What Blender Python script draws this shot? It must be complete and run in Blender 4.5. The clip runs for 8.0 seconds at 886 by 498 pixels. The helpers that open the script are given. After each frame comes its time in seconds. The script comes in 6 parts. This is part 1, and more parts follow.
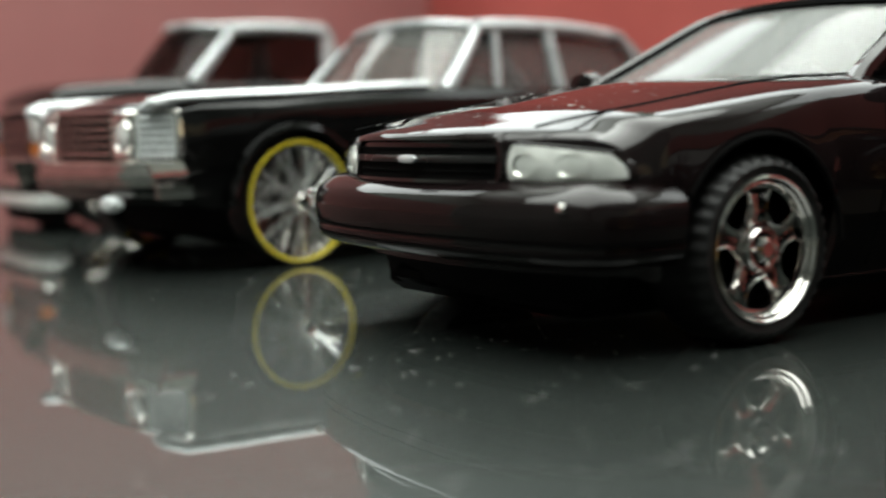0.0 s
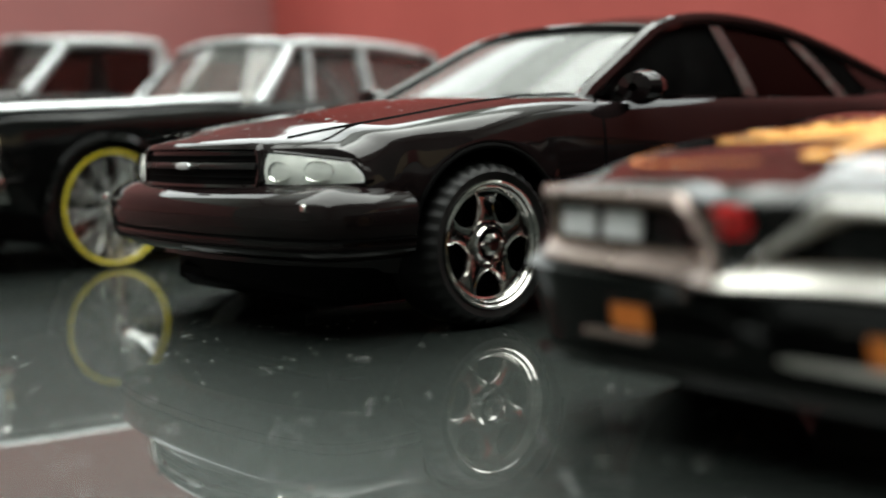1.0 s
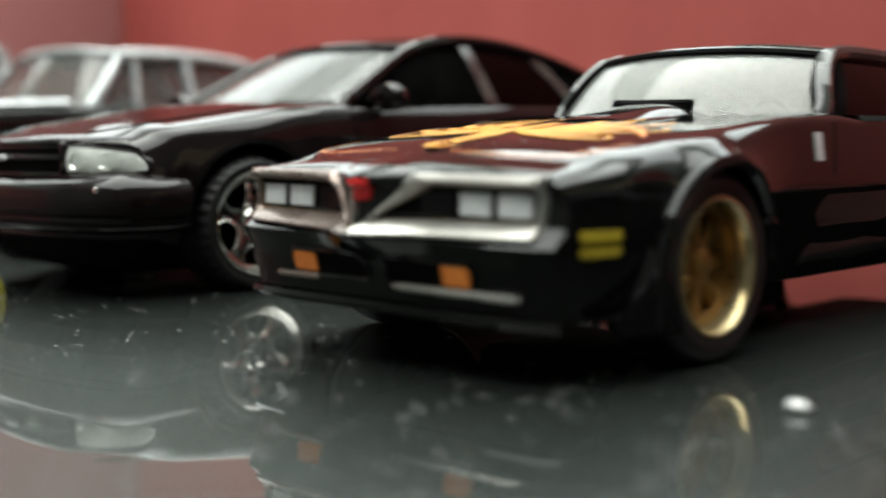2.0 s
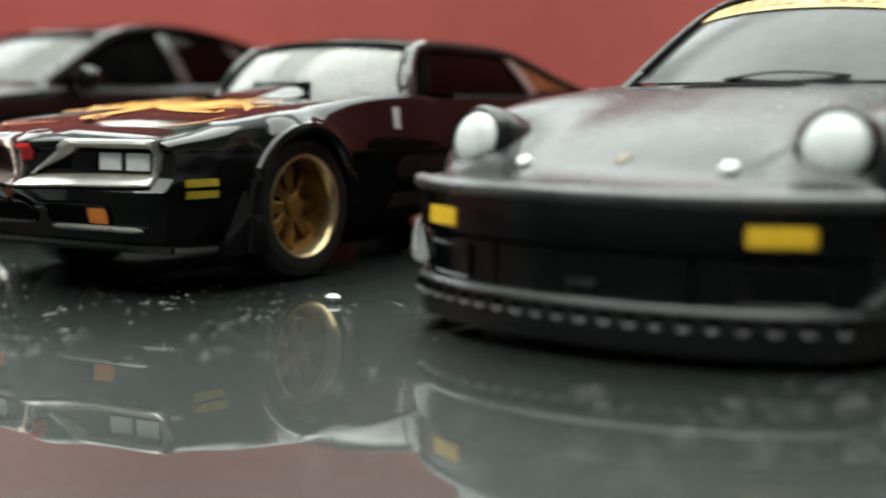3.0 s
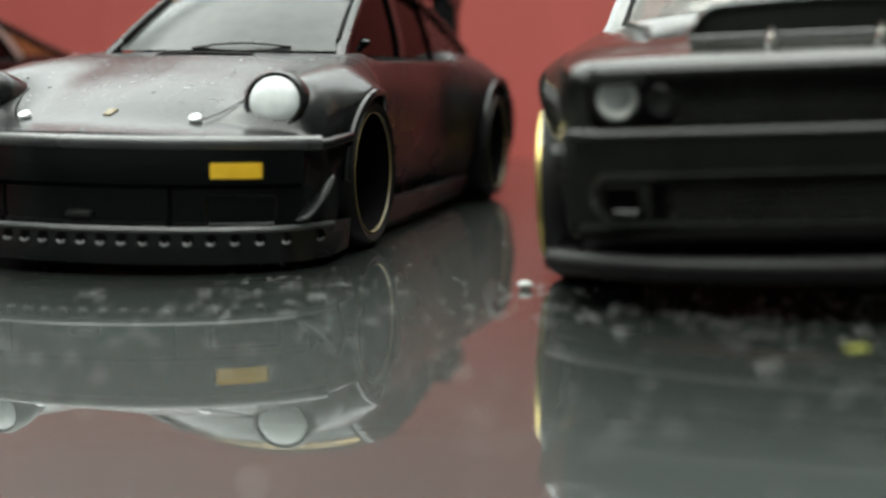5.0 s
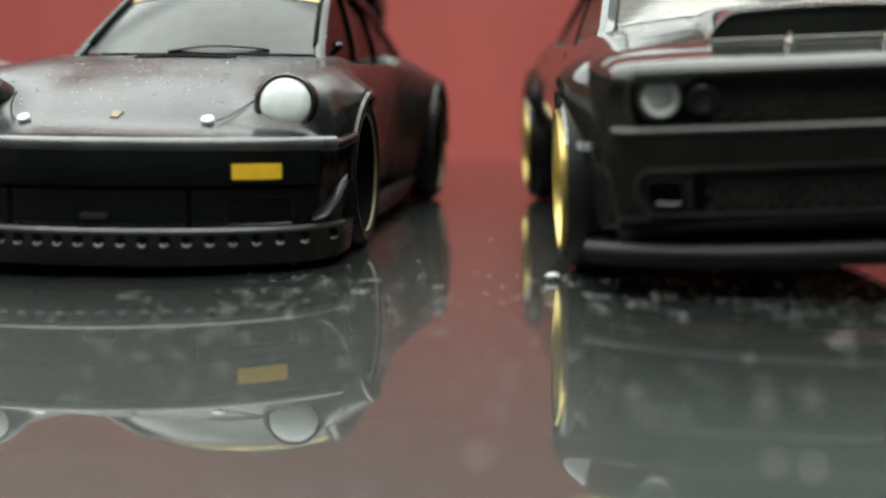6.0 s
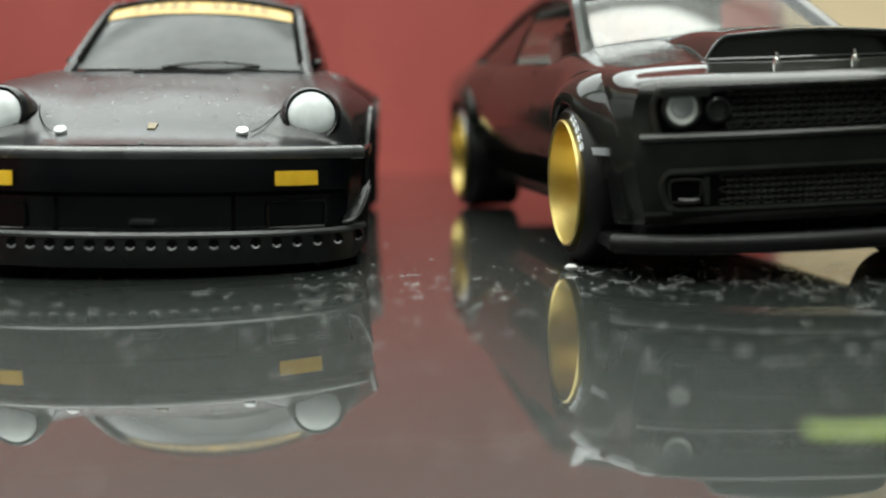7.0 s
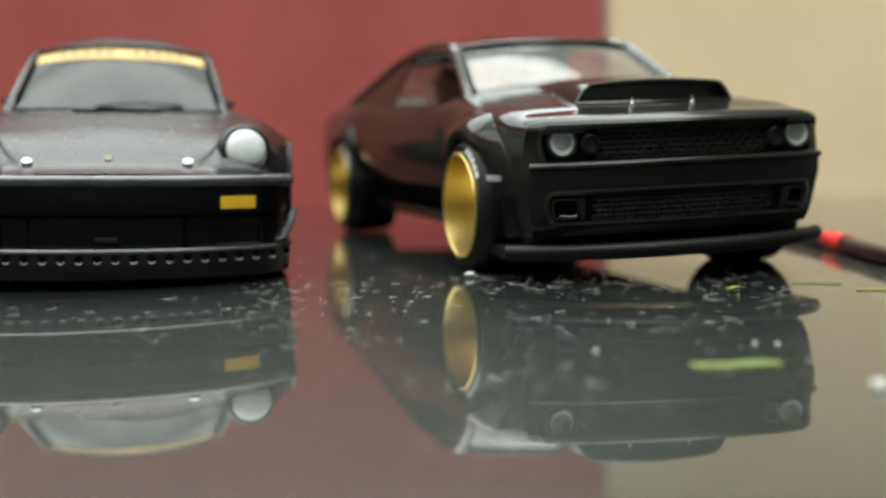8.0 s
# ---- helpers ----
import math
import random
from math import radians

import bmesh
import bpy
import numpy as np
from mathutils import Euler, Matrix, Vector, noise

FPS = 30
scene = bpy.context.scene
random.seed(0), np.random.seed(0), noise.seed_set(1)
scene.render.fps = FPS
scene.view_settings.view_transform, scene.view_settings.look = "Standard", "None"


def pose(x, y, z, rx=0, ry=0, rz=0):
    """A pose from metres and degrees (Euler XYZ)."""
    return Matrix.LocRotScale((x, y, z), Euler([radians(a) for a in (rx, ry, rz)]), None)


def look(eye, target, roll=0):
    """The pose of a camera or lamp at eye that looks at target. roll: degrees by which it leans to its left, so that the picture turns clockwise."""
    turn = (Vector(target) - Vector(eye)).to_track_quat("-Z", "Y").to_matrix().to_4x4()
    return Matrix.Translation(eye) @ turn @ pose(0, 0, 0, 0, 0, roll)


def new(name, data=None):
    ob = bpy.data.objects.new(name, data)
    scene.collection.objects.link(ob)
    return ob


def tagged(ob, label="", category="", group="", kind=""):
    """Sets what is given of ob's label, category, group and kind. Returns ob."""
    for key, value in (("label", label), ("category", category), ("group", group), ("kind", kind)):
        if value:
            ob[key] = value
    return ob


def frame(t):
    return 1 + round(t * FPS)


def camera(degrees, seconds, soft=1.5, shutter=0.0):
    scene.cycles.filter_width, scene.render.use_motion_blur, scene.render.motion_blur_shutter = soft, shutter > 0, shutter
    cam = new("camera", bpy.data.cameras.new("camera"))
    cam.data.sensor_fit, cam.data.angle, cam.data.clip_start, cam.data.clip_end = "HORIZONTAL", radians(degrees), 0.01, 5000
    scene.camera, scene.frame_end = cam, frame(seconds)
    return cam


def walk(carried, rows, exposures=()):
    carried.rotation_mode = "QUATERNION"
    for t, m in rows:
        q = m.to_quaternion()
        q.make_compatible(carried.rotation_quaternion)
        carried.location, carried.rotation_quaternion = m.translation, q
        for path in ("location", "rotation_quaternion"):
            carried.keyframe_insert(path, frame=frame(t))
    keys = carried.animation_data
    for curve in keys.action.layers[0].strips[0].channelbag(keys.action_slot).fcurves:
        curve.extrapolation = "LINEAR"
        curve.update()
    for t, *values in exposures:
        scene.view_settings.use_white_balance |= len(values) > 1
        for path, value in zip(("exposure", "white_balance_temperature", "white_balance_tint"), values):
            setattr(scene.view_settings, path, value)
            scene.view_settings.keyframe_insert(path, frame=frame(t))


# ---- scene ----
MM = 0.001
cam = camera(39.65, 8.0, soft=2.1, shutter=0.35)
cam.data.dof.use_dof = True
cam.data.dof.focus_distance = 0.080
cam.data.dof.aperture_fstop = 30.0


def shot(x, y, z, yaw, pitch, roll):
    """Camera pose from millimetres, heading to the left of +y, tilt and lean in degrees."""
    a, b = radians(yaw), radians(pitch)
    eye = Vector((x, y, z)) * MM
    way = Vector((-math.sin(a) * math.cos(b), math.cos(a) * math.cos(b), math.sin(b)))
    return look(eye, eye + way, roll)


PATH = [
    (0.0, -25.85, -41.33, 12.81, 60.12, -5.67, -1.28),
    (0.5, -19.58, -40.41, 12.7, 57.06, -5.44, -1.1),
    (1.0, -13.41, -40.56, 12.55, 54.27, -5.18, -1.03),
    (1.2, -11.2, -41.1, 12.5, 53.22, -5.12, -0.97),
    (2.3, 14.87, -48.25, 11.45, 45.5, -5.1, -0.5),
    (2.5, 19.17, -50.12, 11.41, 43.15, -5.43, -0.6),
    (3.0, 30.38, -54.81, 11.23, 38.13, -6.03, -0.71),
    (3.5, 36.67, -60.98, 11.14, 32.3, -6.64, -0.61),
    (4.0, 38.15, -63.78, 11.09, 26.17, -7.08, -0.41),
    (4.5, 39.57, -66.31, 11.17, 20.27, -7.61, -0.45),
    (5.0, 38.29, -68.93, 11.02, 14.62, -7.86, -0.4),
    (6.3, 23.24, -75.67, 10.67, 3.46, -7.41, -0.53),
    (6.5, 20.06, -77.51, 10.5, 1.17, -7.11, -0.53),
    (7.0, 14.12, -81.27, 10.62, -3.21, -6.86, -0.55),
    (7.5, 8.23, -90.05, 11.6, -8.52, -6.71, -0.58),
    (8.0, 5.35, -95.27, 10.48, -11.96, -5.16, -0.51),
]

walk(cam, [(r[0], shot(*r[1:])) for r in PATH], exposures=[(0.0, 0.0), (5.0, 0.0), (6.5, -0.1), (8.0, -0.2)])

# ---- light ----
world = bpy.data.worlds.new("world")
scene.world = world
world.use_nodes = True
world.node_tree.nodes["Background"].inputs["Color"].default_value = (0.75, 0.85, 0.8, 1)
world.node_tree.nodes["Background"].inputs["Strength"].default_value = 0.05


def area_lamp(name, eye, target, sx, sy, watts, colour):
    data = bpy.data.lights.new(name, "AREA")
    data.shape, data.size, data.size_y, data.energy, data.color = "RECTANGLE", sx, sy, watts, colour
    ob = new(name, data)
    ob.matrix_world = look(eye, target)
    return ob


area_lamp("ceiling_lamp", (-0.2, -0.05, 1.52), (-0.2, -0.049, 0), 2.1, 2.3, 116, (0.95, 1.0, 0.942))
# added lamp: backlight inferred from haze and bonnet sheen, no window seen
area_lamp("added_back_light", (-0.55, 1.405, 0.95), (-0.55, 0, 0.95), 2.3, 1.1, 38, (0.93, 1.0, 0.97))
# added lamp that brightens from the left, its window is not known
area_lamp("added_side_light", (-1.805, 0.45, 0.95), (0, 0.45, 0.95), 1.6, 1.1, 23, (0.93, 1.0, 0.97))

# ---- materials ----


def nodes_of(name):
    m = bpy.data.materials.new(name)
    m.use_nodes = True
    nt = m.node_tree
    return m, nt, nt.nodes["Principled BSDF"]


def noise_node(nt, scale, detail=4.0, rough=0.55, stretch=None):
    tc = nt.nodes.new("ShaderNodeTexCoord")
    n = nt.nodes.new("ShaderNodeTexNoise")
    n.inputs["Scale"].default_value, n.inputs["Detail"].default_value = scale, detail
    n.inputs["Roughness"].default_value = rough
    if stretch:
        mp = nt.nodes.new("ShaderNodeMapping")
        mp.inputs["Scale"].default_value = stretch
        nt.links.new(tc.outputs["Object"], mp.inputs["Vector"])
        nt.links.new(mp.outputs["Vector"], n.inputs["Vector"])
    else:
        nt.links.new(tc.outputs["Object"], n.inputs["Vector"])
    return n


def ramp(nt, source, stops):
    r = nt.nodes.new("ShaderNodeValToRGB")
    e = r.color_ramp.elements
    while len(e) < len(stops):
        e.new(0.5)
    for k, (p, c) in enumerate(stops):
        e[k].position = p
        e[k].color = (c, c, c, 1) if isinstance(c, (int, float)) else (*c, 1)
    nt.links.new(source, r.inputs["Fac"])
    return r


def surface(name, a, b, rough, rough_var=0.0, metal=0.0, scale=400.0, bump=0.0, bump_scale=1500.0, coat=0.0, ior=1.5, stretch=None):
    """A surface whose colour wanders between a and b, with uneven gloss and fine relief."""
    m, nt, p = nodes_of(name)
    n = noise_node(nt, scale, stretch=stretch)
    c = ramp(nt, n.outputs["Fac"], [(0.35, a), (0.65, b)])
    nt.links.new(c.outputs["Color"], p.inputs["Base Color"])
    n2 = noise_node(nt, scale * 0.23, 3.0)
    r = ramp(nt, n2.outputs["Fac"], [(0.35, max(0.0, rough - rough_var)), (0.68, min(1.0, rough + rough_var))])
    nt.links.new(r.outputs["Color"], p.inputs["Roughness"])
    p.inputs["Metallic"].default_value = metal
    p.inputs["IOR"].default_value = ior
    p.inputs["Coat Weight"].default_value = coat
    p.inputs["Coat Roughness"].default_value = 0.03
    if bump:
        n3 = noise_node(nt, bump_scale, 3.0)
        bp = nt.nodes.new("ShaderNodeBump")
        bp.inputs["Strength"].default_value = bump
        bp.inputs["Distance"].default_value = 0.0001
        nt.links.new(n3.outputs["Fac"], bp.inputs["Height"])
        nt.links.new(bp.outputs["Normal"], p.inputs["Normal"])
    return m


def glass(name, tint, gloss_rough=0.02, ior=1.5, milk=0.0, gloss=1.0):
    """Thin clear plastic: tinted see-through with a mirror gloss that follows Fresnel."""
    m = bpy.data.materials.new(name)
    m.use_nodes = True
    nt = m.node_tree
    nt.nodes.remove(nt.nodes["Principled BSDF"])
    out = nt.nodes["Material Output"]
    tr = nt.nodes.new("ShaderNodeBsdfTransparent")
    tr.inputs["Color"].default_value = (*tint, 1)
    gl = nt.nodes.new("ShaderNodeBsdfGlossy")
    gl.inputs["Roughness"].default_value = gloss_rough
    # gloss rises towards grazing view as f + (1 - f) * (1 - cos) ** 5, alike on both faces of the pane
    f0 = ((ior - 1) / (ior + 1)) ** 2
    lw = nt.nodes.new("ShaderNodeLayerWeight")
    lw.inputs["Blend"].default_value = 0.5
    pw = nt.nodes.new("ShaderNodeMath")
    pw.operation, pw.inputs[1].default_value = "POWER", 5.0
    nt.links.new(lw.outputs["Facing"], pw.inputs[0])
    ma = nt.nodes.new("ShaderNodeMath")
    ma.operation, ma.inputs[1].default_value, ma.inputs[2].default_value = "MULTIPLY_ADD", gloss * (1 - f0), gloss * f0
    nt.links.new(pw.outputs["Value"], ma.inputs[0])
    mx = nt.nodes.new("ShaderNodeMixShader")
    nt.links.new(ma.outputs["Value"], mx.inputs["Fac"])
    df = nt.nodes.new("ShaderNodeBsdfDiffuse")
    df.inputs["Color"].default_value = (0.8, 0.82, 0.8, 1)
    haze = nt.nodes.new("ShaderNodeMixShader")
    haze.inputs["Fac"].default_value = milk
    nt.links.new(tr.outputs["BSDF"], haze.inputs[1])
    nt.links.new(df.outputs["BSDF"], haze.inputs[2])
    nt.links.new(haze.outputs["Shader"], mx.inputs[1])
    nt.links.new(gl.outputs["BSDF"], mx.inputs[2])
    nt.links.new(mx.outputs["Shader"], out.inputs["Surface"])
    return m


PAINT = surface("gloss_black_paint", (0.0022, 0.0023, 0.0023), (0.0036, 0.0035, 0.0034), 0.05, 0.02, ior=1.34, bump=0.05, bump_scale=500)
CHERRY = surface("gloss_dark_cherry_paint", (0.005, 0.0033, 0.0034), (0.0072, 0.0046, 0.0047), 0.05, 0.02, ior=1.3, bump=0.05, bump_scale=500)
MATTE = surface("satin_black_paint", (0.0045, 0.0048, 0.0054), (0.0065, 0.0066, 0.0072), 0.27, 0.04, ior=1.37, bump=0.12, bump_scale=2600)
PLASTIC = surface("black_plastic", (0.003, 0.003, 0.0032), (0.006, 0.006, 0.006), 0.32, 0.08, bump=0.15, bump_scale=2500)
DARK = surface("dark_recess", (0.002, 0.002, 0.002), (0.004, 0.004, 0.004), 0.7, 0.1, ior=1.08)
RUBBER = surface("tyre_rubber", (0.0025, 0.0025, 0.0025), (0.006, 0.006, 0.006), 0.5, 0.1, ior=1.3, bump=0.25, bump_scale=3000)
CHROME = surface("chrome", (0.76, 0.75, 0.72), (0.84, 0.82, 0.80), 0.1, 0.05, metal=1.0, bump=0.08, bump_scale=1500)
DARK_CHROME = surface("smoked_chrome", (0.42, 0.40, 0.385), (0.56, 0.54, 0.52), 0.10, 0.05, metal=1.0, bump=0.08, bump_scale=1500)
GOLD = surface("gold_plating", (0.52, 0.40, 0.13), (0.64, 0.51, 0.20), 0.36, 0.08, metal=1.0, bump=0.15, bump_scale=2500)
BRONZE = surface("antique_gold_paint", (0.19, 0.092, 0.02), (0.29, 0.15, 0.038), 0.36, 0.1, metal=0.7, bump=0.2, bump_scale=2000)
PALE_GOLD = surface("pale_gold_lip", (0.30, 0.23, 0.12), (0.40, 0.32, 0.18), 0.28, 0.08, metal=0.85, bump=0.1)
SILVER = surface("silver_paint", (0.42, 0.44, 0.45), (0.55, 0.57, 0.58), 0.28, 0.08, metal=0.3, bump=0.1)
LAMP_WHITE = surface("silver_white_lamp_paint", (0.50, 0.53, 0.53), (0.62, 0.65, 0.65), 0.35, 0.1, scale=900, bump=0.3, bump_scale=2200)
LENS_GREY = surface("clear_lamp_plastic", (0.50, 0.52, 0.50), (0.72, 0.74, 0.71), 0.12, 0.05, scale=500, coat=1.0, bump=0.3, bump_scale=900)
LAMP_METAL = surface("moulded_lamp_bowl", (0.66, 0.66, 0.64), (0.95, 0.95, 0.92), 0.25, 0.08, metal=0.15, scale=520, bump=1.0, bump_scale=420)
YELLOW = surface("yellow_print", (0.72, 0.42, 0.015), (0.80, 0.50, 0.03), 0.35, 0.1, scale=900, bump=0.25)
BANNER_GOLD = surface("dull_gold_banner", (0.46, 0.29, 0.07), (0.55, 0.36, 0.10), 0.45, 0.1, scale=500, bump=0.2)
OLIVE_YELLOW = surface("dull_yellow_print", (0.26, 0.19, 0.012), (0.36, 0.26, 0.02), 0.4, 0.1, scale=900, bump=0.25)
YELLOW_RING = surface("yellow_ring", (0.62, 0.50, 0.02), (0.72, 0.58, 0.04), 0.3, 0.1)
ORANGE = surface("orange_print", (0.62, 0.15, 0.015), (0.72, 0.22, 0.03), 0.35, 0.1, scale=900, bump=0.25)
DECAL_GOLD = surface("gold_decal", (0.50, 0.20, 0.015), (0.64, 0.30, 0.03), 0.35, 0.1, scale=700)
RED_PRINT = surface("red_print", (0.5, 0.01, 0.012), (0.6, 0.02, 0.02), 0.3, 0.1)
WHITE_PRINT = surface("white_print", (0.62, 0.64, 0.65), (0.75, 0.76, 0.77), 0.4, 0.1, scale=1500)
FADED_PRINT = surface("faded_dark_print", (0.20, 0.13, 0.035), (0.30, 0.20, 0.06), 0.5, 0.1, scale=900)
OLIVE_PRINT = surface("faded_print", (0.10, 0.072, 0.028), (0.15, 0.11, 0.042), 0.5, 0.1)
SEAT = surface("seat_plastic", (0.2, 0.085, 0.075), (0.28, 0.12, 0.1), 0.5, 0.1)
SEAT_PALE = surface("pale_seat_plastic", (0.5, 0.5, 0.48), (0.62, 0.62, 0.6), 0.5, 0.1)
SMOKE = surface("smoked_window_plastic", (0.038, 0.0405, 0.0405), (0.05, 0.0528, 0.0528), 0.17, 0.04, ior=1.2, bump=0.1, bump_scale=900)
CLEAR = glass("clear_window_plastic", (0.80, 0.80, 0.80), gloss_rough=0.12, ior=1.3, milk=0.08, gloss=0.55)
MILK_SCREEN = glass("milky_clear_window_plastic", (0.86, 0.84, 0.81), gloss_rough=0.12, ior=1.35, milk=0.14, gloss=0.9)
SCREEN = glass("clear_dusty_window_plastic", (0.86, 0.84, 0.81), gloss_rough=0.05, ior=1.42, milk=0.035)
MILKY = glass("milky_window_plastic", (0.62, 0.6, 0.6), ior=1.3, milk=0.05)
LENS_CLEAR = glass("clear_lens_plastic", (0.93, 0.94, 0.93), ior=1.45)
SEE_THROUGH = glass("pale_tinted_window_plastic", (0.52, 0.47, 0.46), ior=1.25, gloss=0.35)
DARK_TINT = glass("dark_window_plastic", (0.03, 0.026, 0.026), ior=1.36, gloss=0.6)
HATCH = surface("dusty_dark_glass", (0.02, 0.018, 0.017), (0.035, 0.03, 0.028), 0.2, 0.05, ior=1.4)
TINT = glass("tinted_window_plastic", (0.30, 0.29, 0.29))

CELL = surface("grey_black_plastic", (0.022, 0.023, 0.021), (0.034, 0.035, 0.032), 0.22, 0.05, bump=0.15, bump_scale=2500)
# silver stands in for lamp reflections on gloss black frame and intake lip
FRAME_PALE = surface("pale_frame_sheen", (0.34, 0.325, 0.30), (0.44, 0.425, 0.395), 0.3, 0.06, metal=0.7, bump=0.08, bump_scale=900)
# opaque black stands in for the shaded cabin behind the side windows
CABIN_DARK = surface("dark_cabin_behind_window", (0.0015, 0.0015, 0.0015), (0.003, 0.003, 0.003), 0.4, 0.05, ior=1.03)
LENS_DIM = surface("grey_lamp_core", (0.3, 0.31, 0.32), (0.4, 0.41, 0.42), 0.15, 0.05, coat=1.0)
# pale grey for the highlight drawn at the foot of each rivet
RIVET_GLINT = surface("rivet_glint_grey", (0.14, 0.14, 0.145), (0.2, 0.2, 0.21), 0.3, 0.05)
BUMPER = surface("semi_gloss_blue_black_paint", (0.0012, 0.0014, 0.0022), (0.002, 0.0023, 0.0032), 0.18, 0.04, ior=1.31, bump=0.08, bump_scale=2000)

# reddish grey paints in the red board's reflection on the left frame
FRAME_RED_SHEEN = surface("dull_red_frame_sheen", (0.15, 0.115, 0.10), (0.22, 0.17, 0.15), 0.28, 0.06, metal=0.6, bump=0.08, bump_scale=900)
# greyed base adds the ceiling's reflection on the sedan's gloss pillars
PILLAR_SHEEN = surface("grey_pillar_sheen", (0.02, 0.02, 0.02), (0.05, 0.05, 0.048), 0.12, 0.04, ior=1.7, bump=0.1)
# base lighter than MATTE, painting in overhead light caught by rounded edges
LIT_EDGE = surface("lit_satin_edge", (0.03, 0.031, 0.032), (0.055, 0.056, 0.058), 0.3, 0.05, ior=1.6, bump=0.2, bump_scale=1500)
SPOKE = surface("bright_wire", (0.60, 0.61, 0.60), (0.74, 0.75, 0.74), 0.22, 0.06, metal=0.85, bump=0.1)
PAINT_HAZED = surface("hazed_gloss_black_paint", (0.011, 0.0115, 0.0098), (0.0165, 0.0168, 0.0145), 0.1, 0.03, ior=1.33, bump=0.06, bump_scale=700)
# lighter base paints in ceiling light reflected by pillars and scoop rim
PAINT_SHEEN = surface("sheened_gloss_black_paint", (0.014, 0.015, 0.014), (0.028, 0.029, 0.028), 0.12, 0.04, ior=1.52, bump=0.1, bump_scale=900)
BROWN = surface("brown_tinted_plastic", (0.11, 0.035, 0.012), (0.17, 0.06, 0.02), 0.25, 0.05)

# ---- building tools (millimetres in, metres out) ----


class Geo:
    """A growing mesh in millimetres."""

    def __init__(self):
        self.v, self.f = [], []

    def grid(self, rows, wrap=False, flip=False):
        n = len(rows[0])
        base = len(self.v)
        for r in rows:
            self.v.extend(tuple(p) for p in r)
        for i in range(len(rows) - 1):
            for j in range(n if wrap else n - 1):
                k = (j + 1) % n
                a, b = base + i * n + j, base + i * n + k
                q = (a, b, b + n, a + n)
                self.f.append(q[::-1] if flip else q)
        return self

    def fan(self, ring):
        base = len(self.v)
        c = [sum(p[k] for p in ring) / len(ring) for k in range(3)]
        self.v.extend(tuple(p) for p in ring)
        self.v.append(tuple(c))
        n = len(ring)
        for j in range(n):
            self.f.append((base + j, base + (j + 1) % n, base + n))
        return self

    def slab(self, fn, nu, nv, back):
        """A closed plate: the face fn(u, v) for u, v in -1..1, and the same face moved by the vector back."""
        us = [2 * i / nu - 1 for i in range(nu + 1)]
        vs = [2 * j / nv - 1 for j in range(nv + 1)]
        front = [[fn(u, v) for u in us] for v in vs]
        rear = [[tuple(p[k] + back[k] for k in range(3)) for p in r] for r in front]
        self.grid(front)
        self.grid(rear, flip=True)
        rim = front[0] + [r[-1] for r in front[1:]] + front[-1][-2::-1] + [r[0] for r in front[-2:0:-1]]
        rim2 = rear[0] + [r[-1] for r in rear[1:]] + rear[-1][-2::-1] + [r[0] for r in rear[-2:0:-1]]
        self.grid([rim, rim2], wrap=True)
        return self

    def box(self, c, s, bevel=0.0):
        """A box with cut edges: centre, full sizes."""
        x, y, z = (q / 2 for q in s)
        b = min(bevel, x * 0.8, y * 0.8, z * 0.8)
        rows = []
        for dz, k in ((-z, b), (-z + b, 0), (z - b, 0), (z, b)):
            xx, yy = x - k, y - k
            rows.append([(c[0] + px, c[1] + py, c[2] + dz) for px, py in (
                (xx - b, -yy), (xx, -yy + b), (xx, yy - b), (xx - b, yy), (-xx + b, yy), (-xx, yy - b), (-xx, -yy + b), (-xx + b, -yy))])
        self.grid(rows, wrap=True)
        self.fan(rows[0]).fan(rows[-1])
        return self

    def tube(self, path, r, n=8, taper=None, closed=False, flat=1.0):
        """A round bar along a path; r may shrink by the list taper; flat squashes it upright."""
        pts = [Vector(p) for p in path]
        rows = []
        m = len(pts)
        for i, p in enumerate(pts):
            d = (pts[(i + 1) % m] - pts[i - 1]) if closed else (pts[min(i + 1, m - 1)] - pts[max(i - 1, 0)])
            d.normalize()
            ref = Vector((0, 0, 1)) if abs(d.z) < 0.9 else Vector((1, 0, 0))
            s = d.cross(ref).normalized()
            u = s.cross(d)
            k = r * (taper[i] if taper else 1.0)
            rows.append([tuple(p + s * (k * math.cos(a)) + u * (k * flat * math.sin(a))) for a in (2 * math.pi * j / n for j in range(n))])
        if closed:
            rows.append(rows[0])
        self.grid(rows, wrap=True)
        if not closed:
            self.fan(rows[0]).fan(rows[-1])
        return self

    def lathe(self, prof, n=40, c=(0, 0, 0), axis="x", ripple=None):
        """A turned body: prof is (radius, along) pairs; ripple(k, j) scales a radius."""
        rows = []
        for k, (r, h) in enumerate(prof):
            row = []
            for j in range(n):
                a = 2 * math.pi * j / n
                q = r * (ripple(k, j) if ripple else 1.0)
                s, t = q * math.cos(a), q * math.sin(a)
                p = {"x": (h, s, t), "y": (s, h, t), "z": (s, t, h)}[axis]
                row.append(tuple(c[i] + p[i] for i in range(3)))
            rows.append(row)
        self.grid(rows, wrap=True)
        return self

    def turned(self, m):
        self.v = [tuple(m @ Vector(p)) for p in self.v]
        return self


